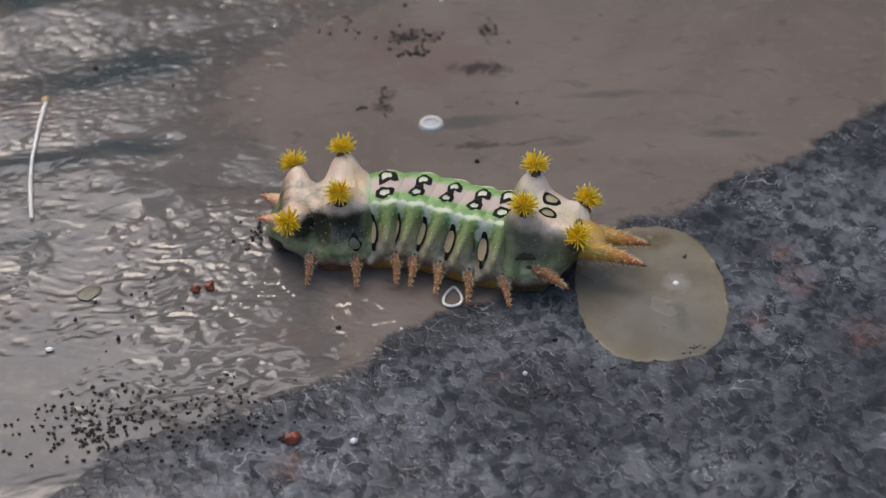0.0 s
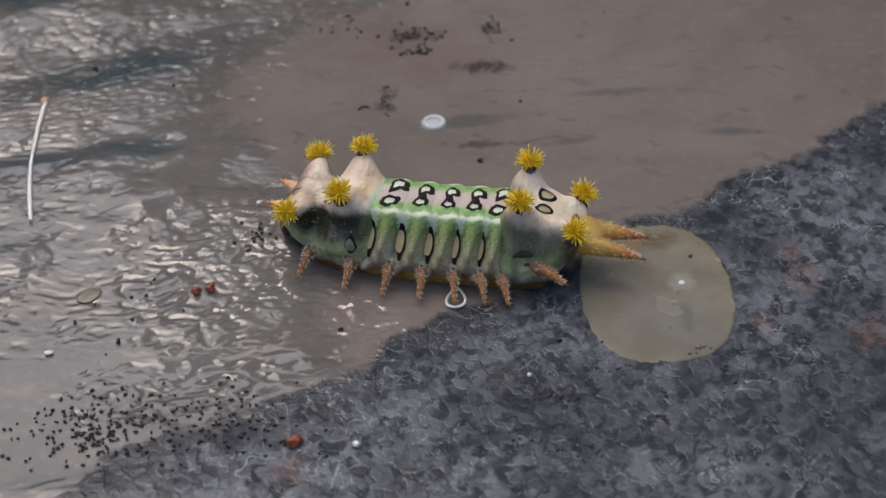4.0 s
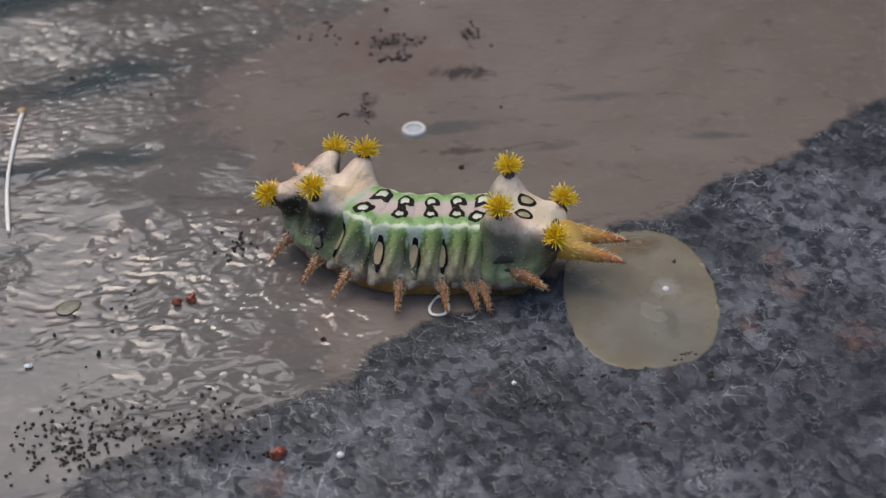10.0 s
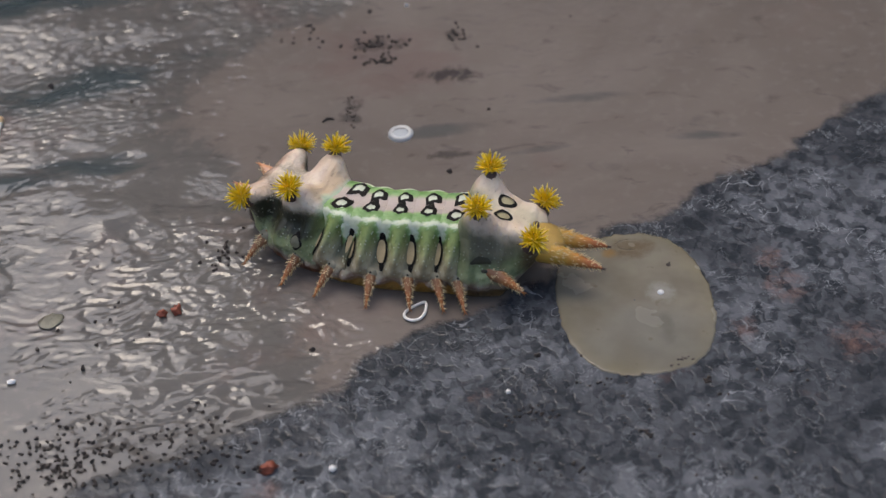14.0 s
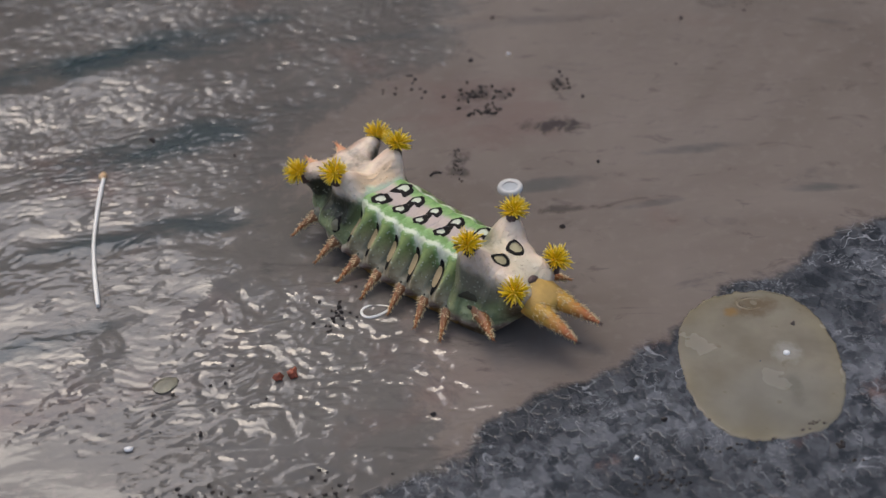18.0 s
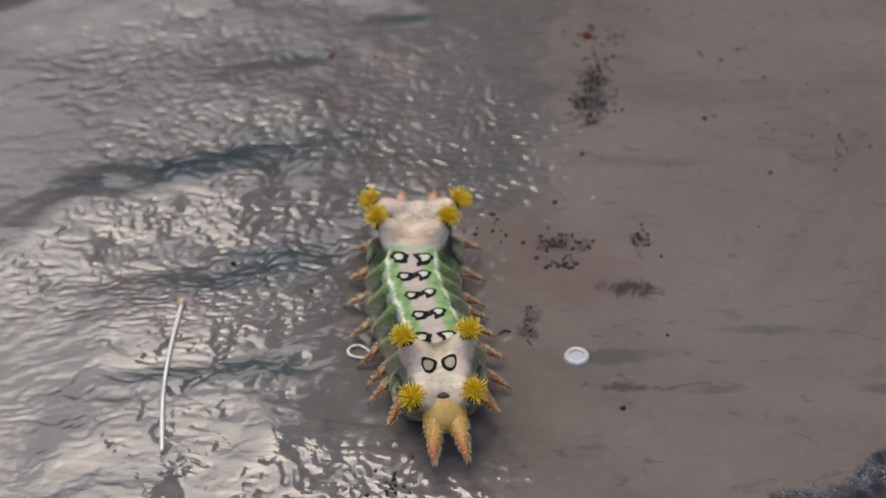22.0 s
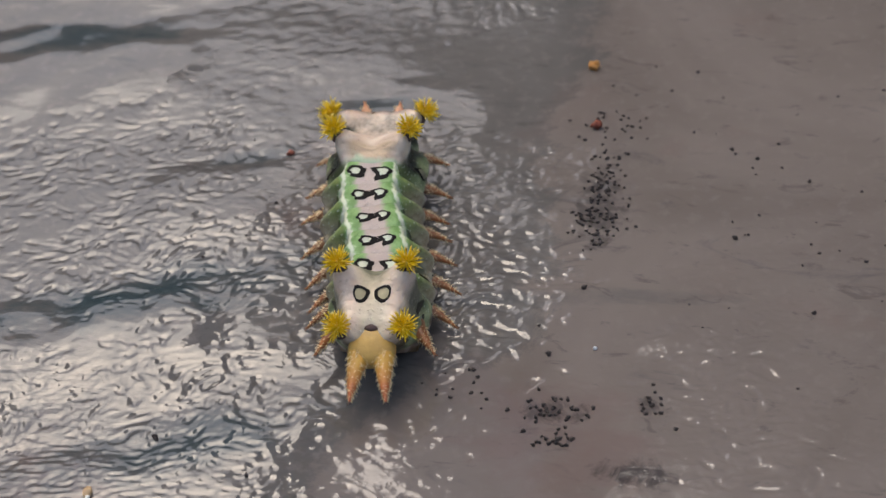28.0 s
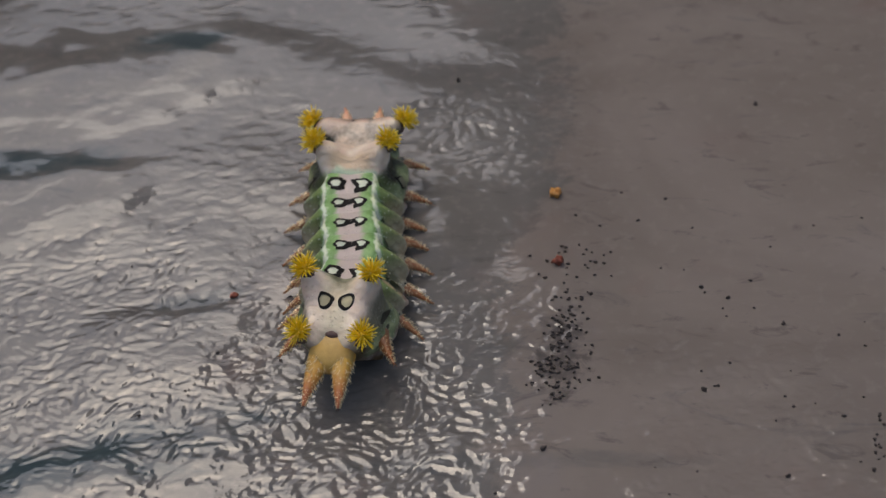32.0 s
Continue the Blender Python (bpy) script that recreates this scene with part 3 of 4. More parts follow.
def wall(name, a, b, heights, label, foot=-0.1, mat=None):
    """An unseen wall to be mirrored, from a to b in metres, with the given height at each end."""
    s = Shape()
    t = 240
    low = [[(a[0] * 1000, a[1] * 1000 + k, z), (b[0] * 1000, b[1] * 1000 + k, w)]
           for k, z, w in ((0, foot * 1000, foot * 1000), (0, heights[0] * 1000, heights[1] * 1000), (t, heights[0] * 1000, heights[1] * 1000), (t, foot * 1000, foot * 1000), (0, foot * 1000, foot * 1000))]
    s.grid(low)
    s.fan([low[k][0] for k in range(4)])
    s.fan([low[k][1] for k in (3, 2, 1, 0)])
    tagged(new(name, s.mesh("wall", [mat or WALL], False)), label, "wall", kind="structure")


def backdrop():
    """Unseen dark trees, added far round the place to darken low reflections."""
    s = Shape()
    rows = []
    for k in range(9):
        row = []
        for i in range(180):
            a = 2 * math.pi * i / 180
            near = math.exp(-((((math.degrees(a) - 107 + 180) % 360) - 180) / 34) ** 2)
            top = 3600 + 5800 * near + 2600 * noise.noise(Vector((math.cos(a) * 9, math.sin(a) * 9, 0.5)))
            r = 14000 + 900 * noise.noise(Vector((math.cos(a) * 14, math.sin(a) * 14, k * 0.9)))
            row.append((r * math.cos(a), r * math.sin(a), -50 + top * k / 8))
        rows.append(row)
    s.grid(rows, 0, True)
    tagged(new("backdrop", s.mesh("backdrop", [LEAVES])), "unseen ring of dark green trees, added to darken low reflections", "trees", kind="structure")


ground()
# unseen walls, added to shape what the glaze mirrors
wall("unseen_wall_north", (-0.50, 3.0), (-0.20, 3.0), (9.0, 8.8), "tall plain brown wall, unseen, added for its reflection")
wall("unseen_wall_raised", (-0.98, 3.0), (-0.505, 3.0), (9.0, 9.0), "raised pale blue-grey panel, unseen, added for its reflection", 3.05, PALE_WALL)
wall("unseen_wall_low", (-0.68, 3.0), (-0.505, 3.0), (2.0, 2.7), "low brown wall with a slanting top, unseen, added for its reflection")
wall("unseen_wall_sloped", (-0.195, 3.0), (0.36, 3.0), (3.66, 2.92), "brown wall with a falling top edge, unseen, added for its reflection")
wall("unseen_wall_back", (-0.19, 3.7), (4.6, 3.7), (9.0, 9.0), "tall plain grey wall further back, unseen, added to dim the mirrored sky", -0.1, GREY_WALL)
wall("unseen_wall_east", (0.365, 3.0), (3.6, 3.0), (2.92, 3.1), "plain brown wall, unseen, added for its reflection")
backdrop()


# ---------------------------------------------------------------- caterpillar
HALF = [(0, 5.30), (0.9, 5.38), (1.6, 5.36), (2.02, 5.12), (2.38, 4.50), (2.80, 3.65), (3.32, 2.80), (3.68, 2.0), (3.60, 1.25), (3.20, 0.72), (3.12, 0.35), (2.95, 0.0), (1.5, 0.0), (0, 0.0)]


def smooth_half():
    """The half outline of the body, evenly stepped along its length."""
    pts = [(-HALF[1][0], HALF[1][1])] + HALF + [(-1.4, 0.0)]
    out = []
    for i in range(1, len(pts) - 2):
        p = [Vector(q) for q in pts[i - 1:i + 3]]
        for k in range(12):
            t = k / 12
            out.append(0.5 * (2 * p[1] + (p[2] - p[0]) * t + (2 * p[0] - 5 * p[1] + 4 * p[2] - p[3]) * t * t + (3 * p[1] - p[0] - 3 * p[2] + p[3]) * t ** 3))
    out.append(Vector(HALF[-1]))
    arc = [0.0]
    for a, b in zip(out, out[1:]):
        arc.append(arc[-1] + (b - a).length)
    return [v.x for v in out], [v.y for v in out], arc


OUT_Y, OUT_Z, OUT_S = smooth_half()
GIRTH = OUT_S[-1]


class Skin:
    """The surface of one piece of the body: lengthwise sizes and humps."""

    def __init__(self, x0, x1, high, wide, humps=(), fold=0.0, tuck=None, nose=None):
        self.x0, self.x1, self.high, self.wide, self.fold, self.tuck, self.nose = x0, x1, high, wide, fold, tuck, nose
        self.humps = [(Vector(b), Vector(d).normalized(), h, r) for b, d, h, r in humps]

    def at(self, x, s):
        a = min(abs(s), GIRTH)
        y, z = float(np.interp(a, OUT_S, OUT_Y)), float(np.interp(a, OUT_S, OUT_Z))
        y *= float(np.interp(x, *zip(*self.wide)))
        z *= float(np.interp(x, *zip(*self.high)))
        if self.tuck is not None:
            back = max(0.0, self.tuck - x)
            y *= 1.0 - 0.20 * back * max(0.0, 1.0 - z / 3.5)
            z += back * 0.95 * max(0.0, 1.0 - z / 4.2)
        if self.nose is not None:
            ahead = max(0.0, x - self.nose)
            y *= 1.0 - 0.13 * ahead * max(0.0, 1.0 - z / 4.0)
            z += ahead * 0.42 * max(0.0, 1.0 - z / 3.6)
        flank = math.exp(-((z - 3.4) / 1.3) ** 2)
        if self.fold:
            c = math.cos(math.pi * (x + (z - 3.4) * 0.16) / 1.1)
            y += self.fold * flank * (1.6 * (0.5 + 0.5 * c) ** 1.8 - 0.75)
            y -= self.fold * 0.55 * math.exp(-((z - 1.15) / 0.5) ** 2) * c
        p = Vector((x, math.copysign(y, s), z))
        for b, d, h, r in self.humps:
            if z > 2.0:
                off = p - b
                dist = (off - d * off.dot(d)).length
                if off.dot(d) > -2.2:
                    p = p + d * h * math.exp(-((dist / (r * 1.06)) ** 3.4))
        return p

    def normal(self, x, s):
        e = 0.03
        n = (self.at(x + e, s) - self.at(x - e, s)).cross(self.at(x, s + e) - self.at(x, s - e))
        return n.normalized() * (1 if n.dot(self.at(x, s) - Vector((x, 0, 2.2))) > 0 else -1)

    def shape(self, nx, ns):
        sh = Shape()
        rows = []
        for i in range(nx + 1):
            x = self.x0 + (self.x1 - self.x0) * i / nx
            rows.append([self.at(x, GIRTH * (1 - 2 * j / ns)) for j in range(ns)])
        sh.grid(rows, 0, True)
        sh.fan(rows[0][::-1])
        sh.fan(rows[-1])
        return sh

    def disc(self, sh, x, s, rx, rs, lift, mat, hole=0.0, shift=(0, 0), wob=0.08, seed=0.0):
        """A marking that lies on the skin, with an optional hole."""
        n = 18
        rings = []
        for r in ((hole, 0.5 * (hole + 1), 1.0) if hole else (0.02, 0.5, 1.0)):
            ring = []
            for k in range(n):
                a = 2 * math.pi * k / n
                q = r * (1 + (wob * noise.noise(Vector((math.cos(a) * 1.5, math.sin(a) * 1.5, seed))) * 2 if r > 0.1 else 0))
                mx, ms = (shift if r == hole and hole else (0, 0))
                px, ps = x + (math.cos(a) * q + mx) * rx, s + (math.sin(a) * q + ms) * rs
                ring.append(self.at(px, ps) + self.normal(px, ps) * (lift if r < 1 else lift - 0.05))
            rings.append(ring)
        sh.grid(rings, mat, True)


def tuft_mesh():
    """A bunch of stiff yellow spines on a short dark stalk; it stands along z."""
    rnd = random.Random(5)
    s = Shape()
    s.tube([(0, 0, -0.8), (0, 0, -0.4), (0, 0, -0.1)], [0.62, 0.46, 0.34], 10, 1)
    s.ball((0, 0, 0.02), (0.42, 0.42, 0.34), 12, 6, 0)
    n = 78
    for i in range(n):
        z = 1 - 1.22 * (i + 0.5) / n
        a = i * 2.39996
        r = math.sqrt(max(0.0, 1 - z * z))
        d = Vector((r * math.cos(a), r * math.sin(a), z)) + Vector((rnd.uniform(-.12, .12), rnd.uniform(-.12, .12), rnd.uniform(-.12, .12)))
        d.normalize()
        le = rnd.uniform(0.98, 1.42) * (1.0 if z > 0 else 0.85)
        s.tube([d * 0.2, d * le * 0.5, d * le * 0.86], [0.062, 0.060, 0.042], 5, 0, False)
        s.spike(d * le * 0.86, d * le, 0.042, 5, rnd.choice((0, 2, 2, 2, 1)))
    return s.mesh("tuft", [YELLOW, STALK, SPINE_TIP], True)


def scolus_mesh(length, radius, mats, seed, curve=-0.18, n=46, full=1.0, pore=False):
    """A tapered fleshy horn along y, set with short pale granules."""
    rnd = random.Random(seed)
    s = Shape()

    def size(t):
        return radius * (1.0 - 0.93 * t ** full) * (1.0 + 0.03 * math.sin(11 * t)) + 0.03

    pts = [(0.05 * math.sin(3 * i / 12), length * i / 12 - 0.2, curve * length * (i / 12) ** 2) for i in range(13)]
    s.tube(pts, [size(i / 12) for i in range(13)], 12, 0)
    for i in range(n):
        t = rnd.uniform(0.18, 0.98)
        a = rnd.uniform(0, 2 * math.pi)
        r = size(t)
        p = Vector((0, length * t - 0.2, curve * length * t * t))
        d = Vector((math.cos(a), 0.4, math.sin(a)))
        s.spike(p + Vector((math.cos(a), 0, math.sin(a))) * (r - 0.03), p + d * (r + rnd.uniform(0.10, 0.24)), 0.042, 3, 1)
    if pore:
        s.ball((0.0, 0.02, -0.02), (radius * 1.02, 0.55, radius * 0.98), 14, 8, 4, 0.15, seed)
        s.ball((0.0, 0.28, size(0.2) - 0.06), (0.17, 0.13, 0.11), 8, 5, 3)
    for dx in (-0.07, 0.07):
        p = Vector((0, length - 0.25, curve * length))
        s.spike(p, p + Vector((dx * 2, 0.42, -0.05)), 0.07, 4, 2)
    return s.mesh("scolus", mats, True)


TUFT = tuft_mesh()
SIDE_HORN = scolus_mesh(2.6, 0.60, [SCOLUS, BRISTLE, SCOLUS, BLACK, KNOB], 3, -0.24, 105, 0.66, True)
BIG_HORN = scolus_mesh(3.1, 0.72, [SCOLUS, BRISTLE, SCOLUS, BLACK, KNOB], 4, -0.10, 150, 1.0, True)
TAIL_HORN = scolus_mesh(4.5, 0.84, [TAIL, BRISTLE, STALK], 7, -0.06, 190, 1.25)
FRONT_HORN = scolus_mesh(2.0, 0.90, [PINK, BRISTLE, PINK], 9, 0.0, 10, 1.1)


def stand(at, way, spin=0.0):
    """A pose at a point in millimetres whose z runs along way."""
    q = Vector(way).to_track_quat("Z", "Y")
    return Matrix.Translation(Vector(at) * MM) @ q.to_matrix().to_4x4() @ pose(0, 0, 0, 0, 0, spin)


def outward(at, way):
    """A pose at a point in millimetres whose y runs along way, z up."""
    y = Vector(way).normalized()
    x = y.cross(Vector((0, 0, 1))).normalized()
    z = x.cross(y)
    m = Matrix((x, y, z)).transposed().to_4x4()
    return Matrix.Translation(Vector(at) * MM) @ m


def rounded(x0, x1, drop, power=2.6):
    """A body ring: full in the middle, pinched at both ends."""
    c, h = (x0 + x1) / 2, (x1 - x0) / 2
    return [(c + h * u, 1 - drop * abs(u) ** power) for u in (-1, -.85, -.7, -.5, -.25, 0, .25, .5, .7, .85, 1)]


MID = Skin(-1.75, 1.75, rounded(-1.75, 1.75, 0.09, 3.6), rounded(-1.75, 1.75, 0.08, 3.6), (), 0.82)
REAR = Skin(-2.75, 3.3, [(-2.75, 0.34), (-2.68, 0.50), (-2.5, 0.64), (-2.2, 0.76), (-1.6, 0.87), (0, 0.97), (2, 1.02), (2.8, 0.99), (3.3, 0.90)],
            [(-2.75, 0.28), (-2.68, 0.38), (-2.5, 0.48), (-2.2, 0.58), (-1.4, 0.74), (0, 0.88), (1.2, 0.96), (2, 1.0), (2.8, 0.98), (3.3, 0.92)],
            [((1.75, 1.85, 5.3), (0, 0.35, 1), 1.36, 1.16), ((1.75, -1.85, 5.3), (0, -0.35, 1), 1.36, 1.16),
             ((-2.1, 1.6, 4.3), (-0.2, 0.5, 1), 0.62, 0.95), ((-2.1, -1.6, 4.3), (-0.2, -0.5, 1), 0.62, 0.95),
             ((0.2, 1.5, 5.0), (0, 0.6, 1), 0.45, 1.8), ((0.2, -1.5, 5.0), (0, -0.6, 1), 0.45, 1.8)], 0.22, 0.1)
FRONT = Skin(-3.2, 5.0, [(-3.2, 0.92), (-2.6, 0.98), (-1.6, 1.0), (0.4, 0.93), (1.2, 0.90), (2.6, 0.88), (3.6, 0.78), (4.4, 0.60), (4.8, 0.42), (5.0, 0.25)],
             [(-3.2, 0.92), (-2.6, 0.98), (-1, 1.0), (0.8, 0.93), (2.6, 0.84), (3.6, 0.66), (4.4, 0.46), (4.8, 0.30), (5.0, 0.16)],
             [((-1.0, 1.75, 5.1), (0, 0.55, 1), 1.52, 1.12), ((-1.0, -1.75, 5.1), (0, -0.55, 1), 1.52, 1.12),
              ((2.7, 1.75, 4.2), (0.1, 1.0, 0.66), 1.65, 1.08), ((2.7, -1.75, 4.2), (0.1, -1.0, 0.66), 1.65, 1.08),
              ((-0.6, 3.1, 2.7), (0, 1, 0.35), 0.55, 1.1), ((-0.6, -3.1, 2.7), (0, -1, 0.35), 0.55, 1.1),
              ((-2.0, 0, 5.2), (0, 0, 1), 0.30, 1.6), ((1.6, 0, 4.9), (0, 0, 1), 0.25, 1.0), ((3.2, 0, 4.4), (0, 0, 1), 0.30, 0.8)], 0.34, None, 0.8)


def eye_pair(skin, x, parent, size=1.0, gap=0.9, inner=None, bar=True, mark=0.48, wob=0.26):
    for sgn in (1, -1):
        s = Shape()
        skin.disc(s, x, sgn * gap, 0.62 * size, 0.60 * size, 0.07, 0, mark - 0.02, (0.05, 0.10 * sgn), wob, x + 2.3 * sgn + size)
        skin.disc(s, x + 0.03, sgn * (gap + 0.05), 0.42 * size, 0.40 * size, 0.045, 1, 0, (0, 0), 0.05, x)
        part("eye_spot", s, [BLACK, inner or PALE], parent, "black ringed spot with a pale middle")
    if bar:
        s = Shape()
        skin.disc(s, x, 0, 0.24 * size, max(0.22, gap - 0.3 * size), 0.05, 0, 0, (0, 0), 0.3, x)
        part("spot_link", s, [BLACK], parent, "black mark between two spots")


def side_spot(skin, x, arc, parent, rx=0.56, rs=0.95, inner=None):
    for sgn in (1, -1):
        s = Shape()
        skin.disc(s, x, sgn * arc, rx * 0.80, rs * 1.02, 0.11, 0, 0, (0, 0), 0.06, x + 3 * sgn)
        skin.disc(s, x, sgn * (arc - rs * 0.9), rx * 0.42, rs * 0.55, 0.10, 0, 0, (0, 0), 0.1, x)
        skin.disc(s, x, sgn * (arc + rs * 0.9), rx * 0.36, rs * 0.50, 0.10, 0, 0, (0, 0), 0.1, x)
        skin.disc(s, x + 0.05, sgn * (arc + 0.05), rx * 0.64, rs * 0.84, 0.155, 1, 0, (0, 0), 0.05, x)
        part("side_spot", s, [BLACK, inner or TAN], parent, "tan oval marking with black ends")


def caterpillar():
    root = tagged(new("caterpillar"), "spiny green and cream caterpillar with yellow tufts, crawling over glossy stone", "caterpillar")
    pieces = {}
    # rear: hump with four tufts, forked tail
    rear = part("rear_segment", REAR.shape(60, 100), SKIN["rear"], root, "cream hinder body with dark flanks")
    for x, y, z, way in ((1.60, 2.36, 7.22, (0, 0.25, 1)), (-2.22, 2.24, 4.88, (-0.35, 0.25, 1))):
        for sgn in (1, -1):
            part("spine_tuft", TUFT, None, rear, "yellow spine tuft", stand((x, y * sgn, z), (way[0], way[1] * sgn, way[2]), 40 * x))
    for sgn in (1, -1):
        part("tail_horn", TAIL_HORN, None, rear, "amber tail horn with a dark tip", outward((-2.55, 0.80 * sgn, 3.05), (-1, 0.10 * sgn, -0.10)))
        part("side_horn", BIG_HORN, None, rear, "", outward((0.7, 2.6 * sgn, 2.2), (-0.84, 0.50 * sgn, -0.02)))
    s = Shape()
    rows = []
    for x, z, a, b in ((-0.9, 3.6, 0.9, 0.5), (-1.4, 3.6, 1.35, 0.85), (-2.0, 3.5, 1.55, 1.0), (-2.6, 3.3, 1.60, 1.02), (-3.2, 3.08, 1.62, 0.94), (-3.6, 2.95, 1.5, 0.8), (-3.85, 2.88, 1.0, 0.5), (-3.9, 2.88, 0.05, 0.05)):
        ring = []
        for k in range(28):
            t = 2 * math.pi * k / 28
            dip = 0.16 * ramp(-x, 2.2, 3.6) * math.exp(-(math.cos(t) * a / 0.4) ** 2)
            ring.append((x, a * math.cos(t), z + b * math.sin(t) * (1 - dip)))
        rows.append(ring)
    s.grid(rows, 0, True)
    part("tail_root", s, AMBER, rear, "amber yellow root of the forked tail")
    for sgn in (1, -1):
        s = Shape()
        REAR.disc(s, 0.14, sgn * 0.68, 0.67, 0.54, 0.07, 0, 0.66, (0, 0.10 * sgn), 0.08, 2.0 + sgn)
        REAR.disc(s, 0.14, sgn * 0.71, 0.50, 0.41, 0.045, 1, 0, (0, 0), 0.04, 1.0)
        part("eye_spot", s, [BLACK, OLIVE], rear, "black ringed spot with an olive middle")
    for sgn in (1, -1):
        s = Shape()
        REAR.disc(s, 1.3, sgn * 4.4, 0.75, 0.22, 0.05, 0, 0, (0, 0), 0.15, 3.0)
        REAR.disc(s, 1.0, sgn * 5.05, 0.26, 0.13, 0.06, 0, 0, (0, 0), 0.15, 5.0)
        part("side_dash", s, [SLIT, MOSS], rear, "dark brown slanting dash")
    # dark ball stands in for the shade in the notch
    s = Shape()
    s.ball((-1.95, 0, 4.42), (0.26, 0.5, 0.3), 10, 6, 0, 0.3)
    part("tail_notch", s, STALK, rear, "small dark ball for the shaded notch above the tail")
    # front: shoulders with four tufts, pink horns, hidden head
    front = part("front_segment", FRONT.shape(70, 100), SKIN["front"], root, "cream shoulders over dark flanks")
    for x, y, z, way in ((-0.97, 2.77, 6.80, (0, 0.4, 1)), (2.83, 3.53, 5.18, (0.3, 0.75, 0.75))):
        for sgn in (1, -1):
            part("spine_tuft", TUFT, None, front, "yellow spine tuft", stand((x, y * sgn, z), (way[0], way[1] * sgn, way[2]), 30 * x))
    for sgn in (1, -1):
        part("front_horn", FRONT_HORN, None, front, "small pink horn", outward((3.5, 1.15 * sgn, 3.35), (0.85, 0.12 * sgn, 0.42)))
        part("side_horn", SIDE_HORN, None, front, "", outward((1.5, 2.85 * sgn, 1.75), (0.22, 1.0 * sgn, -0.22)))
        part("side_horn", SIDE_HORN, None, front, "", outward((-1.7, 3.25 * sgn, 1.65), (0.05, 1.0 * sgn, -0.24)))
    side_spot(FRONT, -1.7, 4.7, front, 0.6, 0.44, MOSS)
    s = Shape()
    s.ball((4.0, 0, 1.35), (1.05, 1.25, 1.0), 18, 12, 0, 0.1)
    part("head", s, HEAD, front, "dark brown glossy head")
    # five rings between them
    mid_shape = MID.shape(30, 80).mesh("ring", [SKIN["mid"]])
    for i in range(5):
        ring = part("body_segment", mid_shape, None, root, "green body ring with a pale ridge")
        eye_pair(MID, -0.1, ring, (1.18, 1.02, 0.94, 1.04, 1.24)[i], (0.90, 0.66, 0.62, 0.66, 0.92)[i], None, i in (1, 2, 3), 0.53, 0.30)
        side_spot(MID, 1.02, 4.25, ring)
        for sgn in (1, -1):
            part("side_horn", SIDE_HORN, None, ring, "", outward(((-0.45, -0.75, -0.8, -0.65, -0.6)[i], 3.25 * sgn, 1.65), (-0.46 + 0.13 * i, 1.0 * sgn, -0.24)))
        pieces[i] = ring
    pieces["front"] = front
    return root, pieces


CATERPILLAR, PIECES = caterpillar()


# ---------------------------------------------------------------- small things on the stone
def blob_thing(name, at, radii, mat, label, category, rough=0.35, seed=0, n=14, m=8, group="", turn=0.0):
    s = Shape()
    s.ball((0, 0, radii[2] * 0.8), radii, n, m, 0, rough, seed)
    ob = new(name, s.mesh(name, [mat]))
    ob.matrix_basis = pose(at[0] * MM, at[1] * MM, 0, 0, 0, turn)
    return tagged(ob, label, category, group)


def gel_disc():
    """A flat pad of yellowish gel with a soft low edge."""
    s = Shape()
    rows = []
    for r, z in ((1.0, -0.2), (1.0, 0.0), (0.98, 0.04), (0.94, 0.08), (0.85, 0.11), (0.6, 0.14), (0.3, 0.15), (0.01, 0.15)):
        row = []
        for k in range(160):
            a = 2 * math.pi * k / 160
            q = r * (1 + 0.018 * noise.noise(Vector((math.cos(a) * 1.6, math.sin(a) * 1.6, 4.0))) + 0.022 * noise.noise(Vector((math.cos(a) * 9, math.sin(a) * 9, 2.0))) + 0.02 * noise.noise(Vector((math.cos(a) * 22, math.sin(a) * 22, 5.0))))
            q *= (abs(math.cos(a)) ** 2.5 + abs(math.sin(a)) ** 2.5) ** (-1 / 2.5)
            px, py = 5.3 * q * math.cos(a), 7.6 * q * math.sin(a)
            lean = radians(4)
            under = height((7.75 + px * math.cos(lean) - py * math.sin(lean), 5.9 + px * math.sin(lean) + py * math.cos(lean)))
            row.append((px, py, under + (z if z < 0 else z * 0.6)))
        rows.append(row)
    s.grid(rows, 0, True)
    root = tagged(new("gel_pad"), "flat translucent yellowish gel pad on the stone", "gel pad")
    root.matrix_basis = pose(7.75 * MM, 5.9 * MM, 0, 0, 0, 4)
    part("pad", s, GEL, root)
    # white bead added in place of the sun's highlight on the pad
    s = Shape()
    s.ball((1.9, 0.6, 0.11 + height((9.6, 6.6))), (0.24, 0.24, 0.16), 16, 8)
    part("highlight_bead", s, HIGHLIGHT_WHITE, root, "small white bead in place of the gel's highlight")
    s = Shape()
    pts = [(0.9 * math.cos(a) + 0.5, 0.6 * math.sin(a) + 6.2, -0.10 + height((8.0, 12.1))) for a in (2 * math.pi * k / 24 for k in range(25))]
    s.tube(pts, [0.2] * 25, 6)
    part("dimple_rim", s, GEL, root, "raised rim of a dimple")


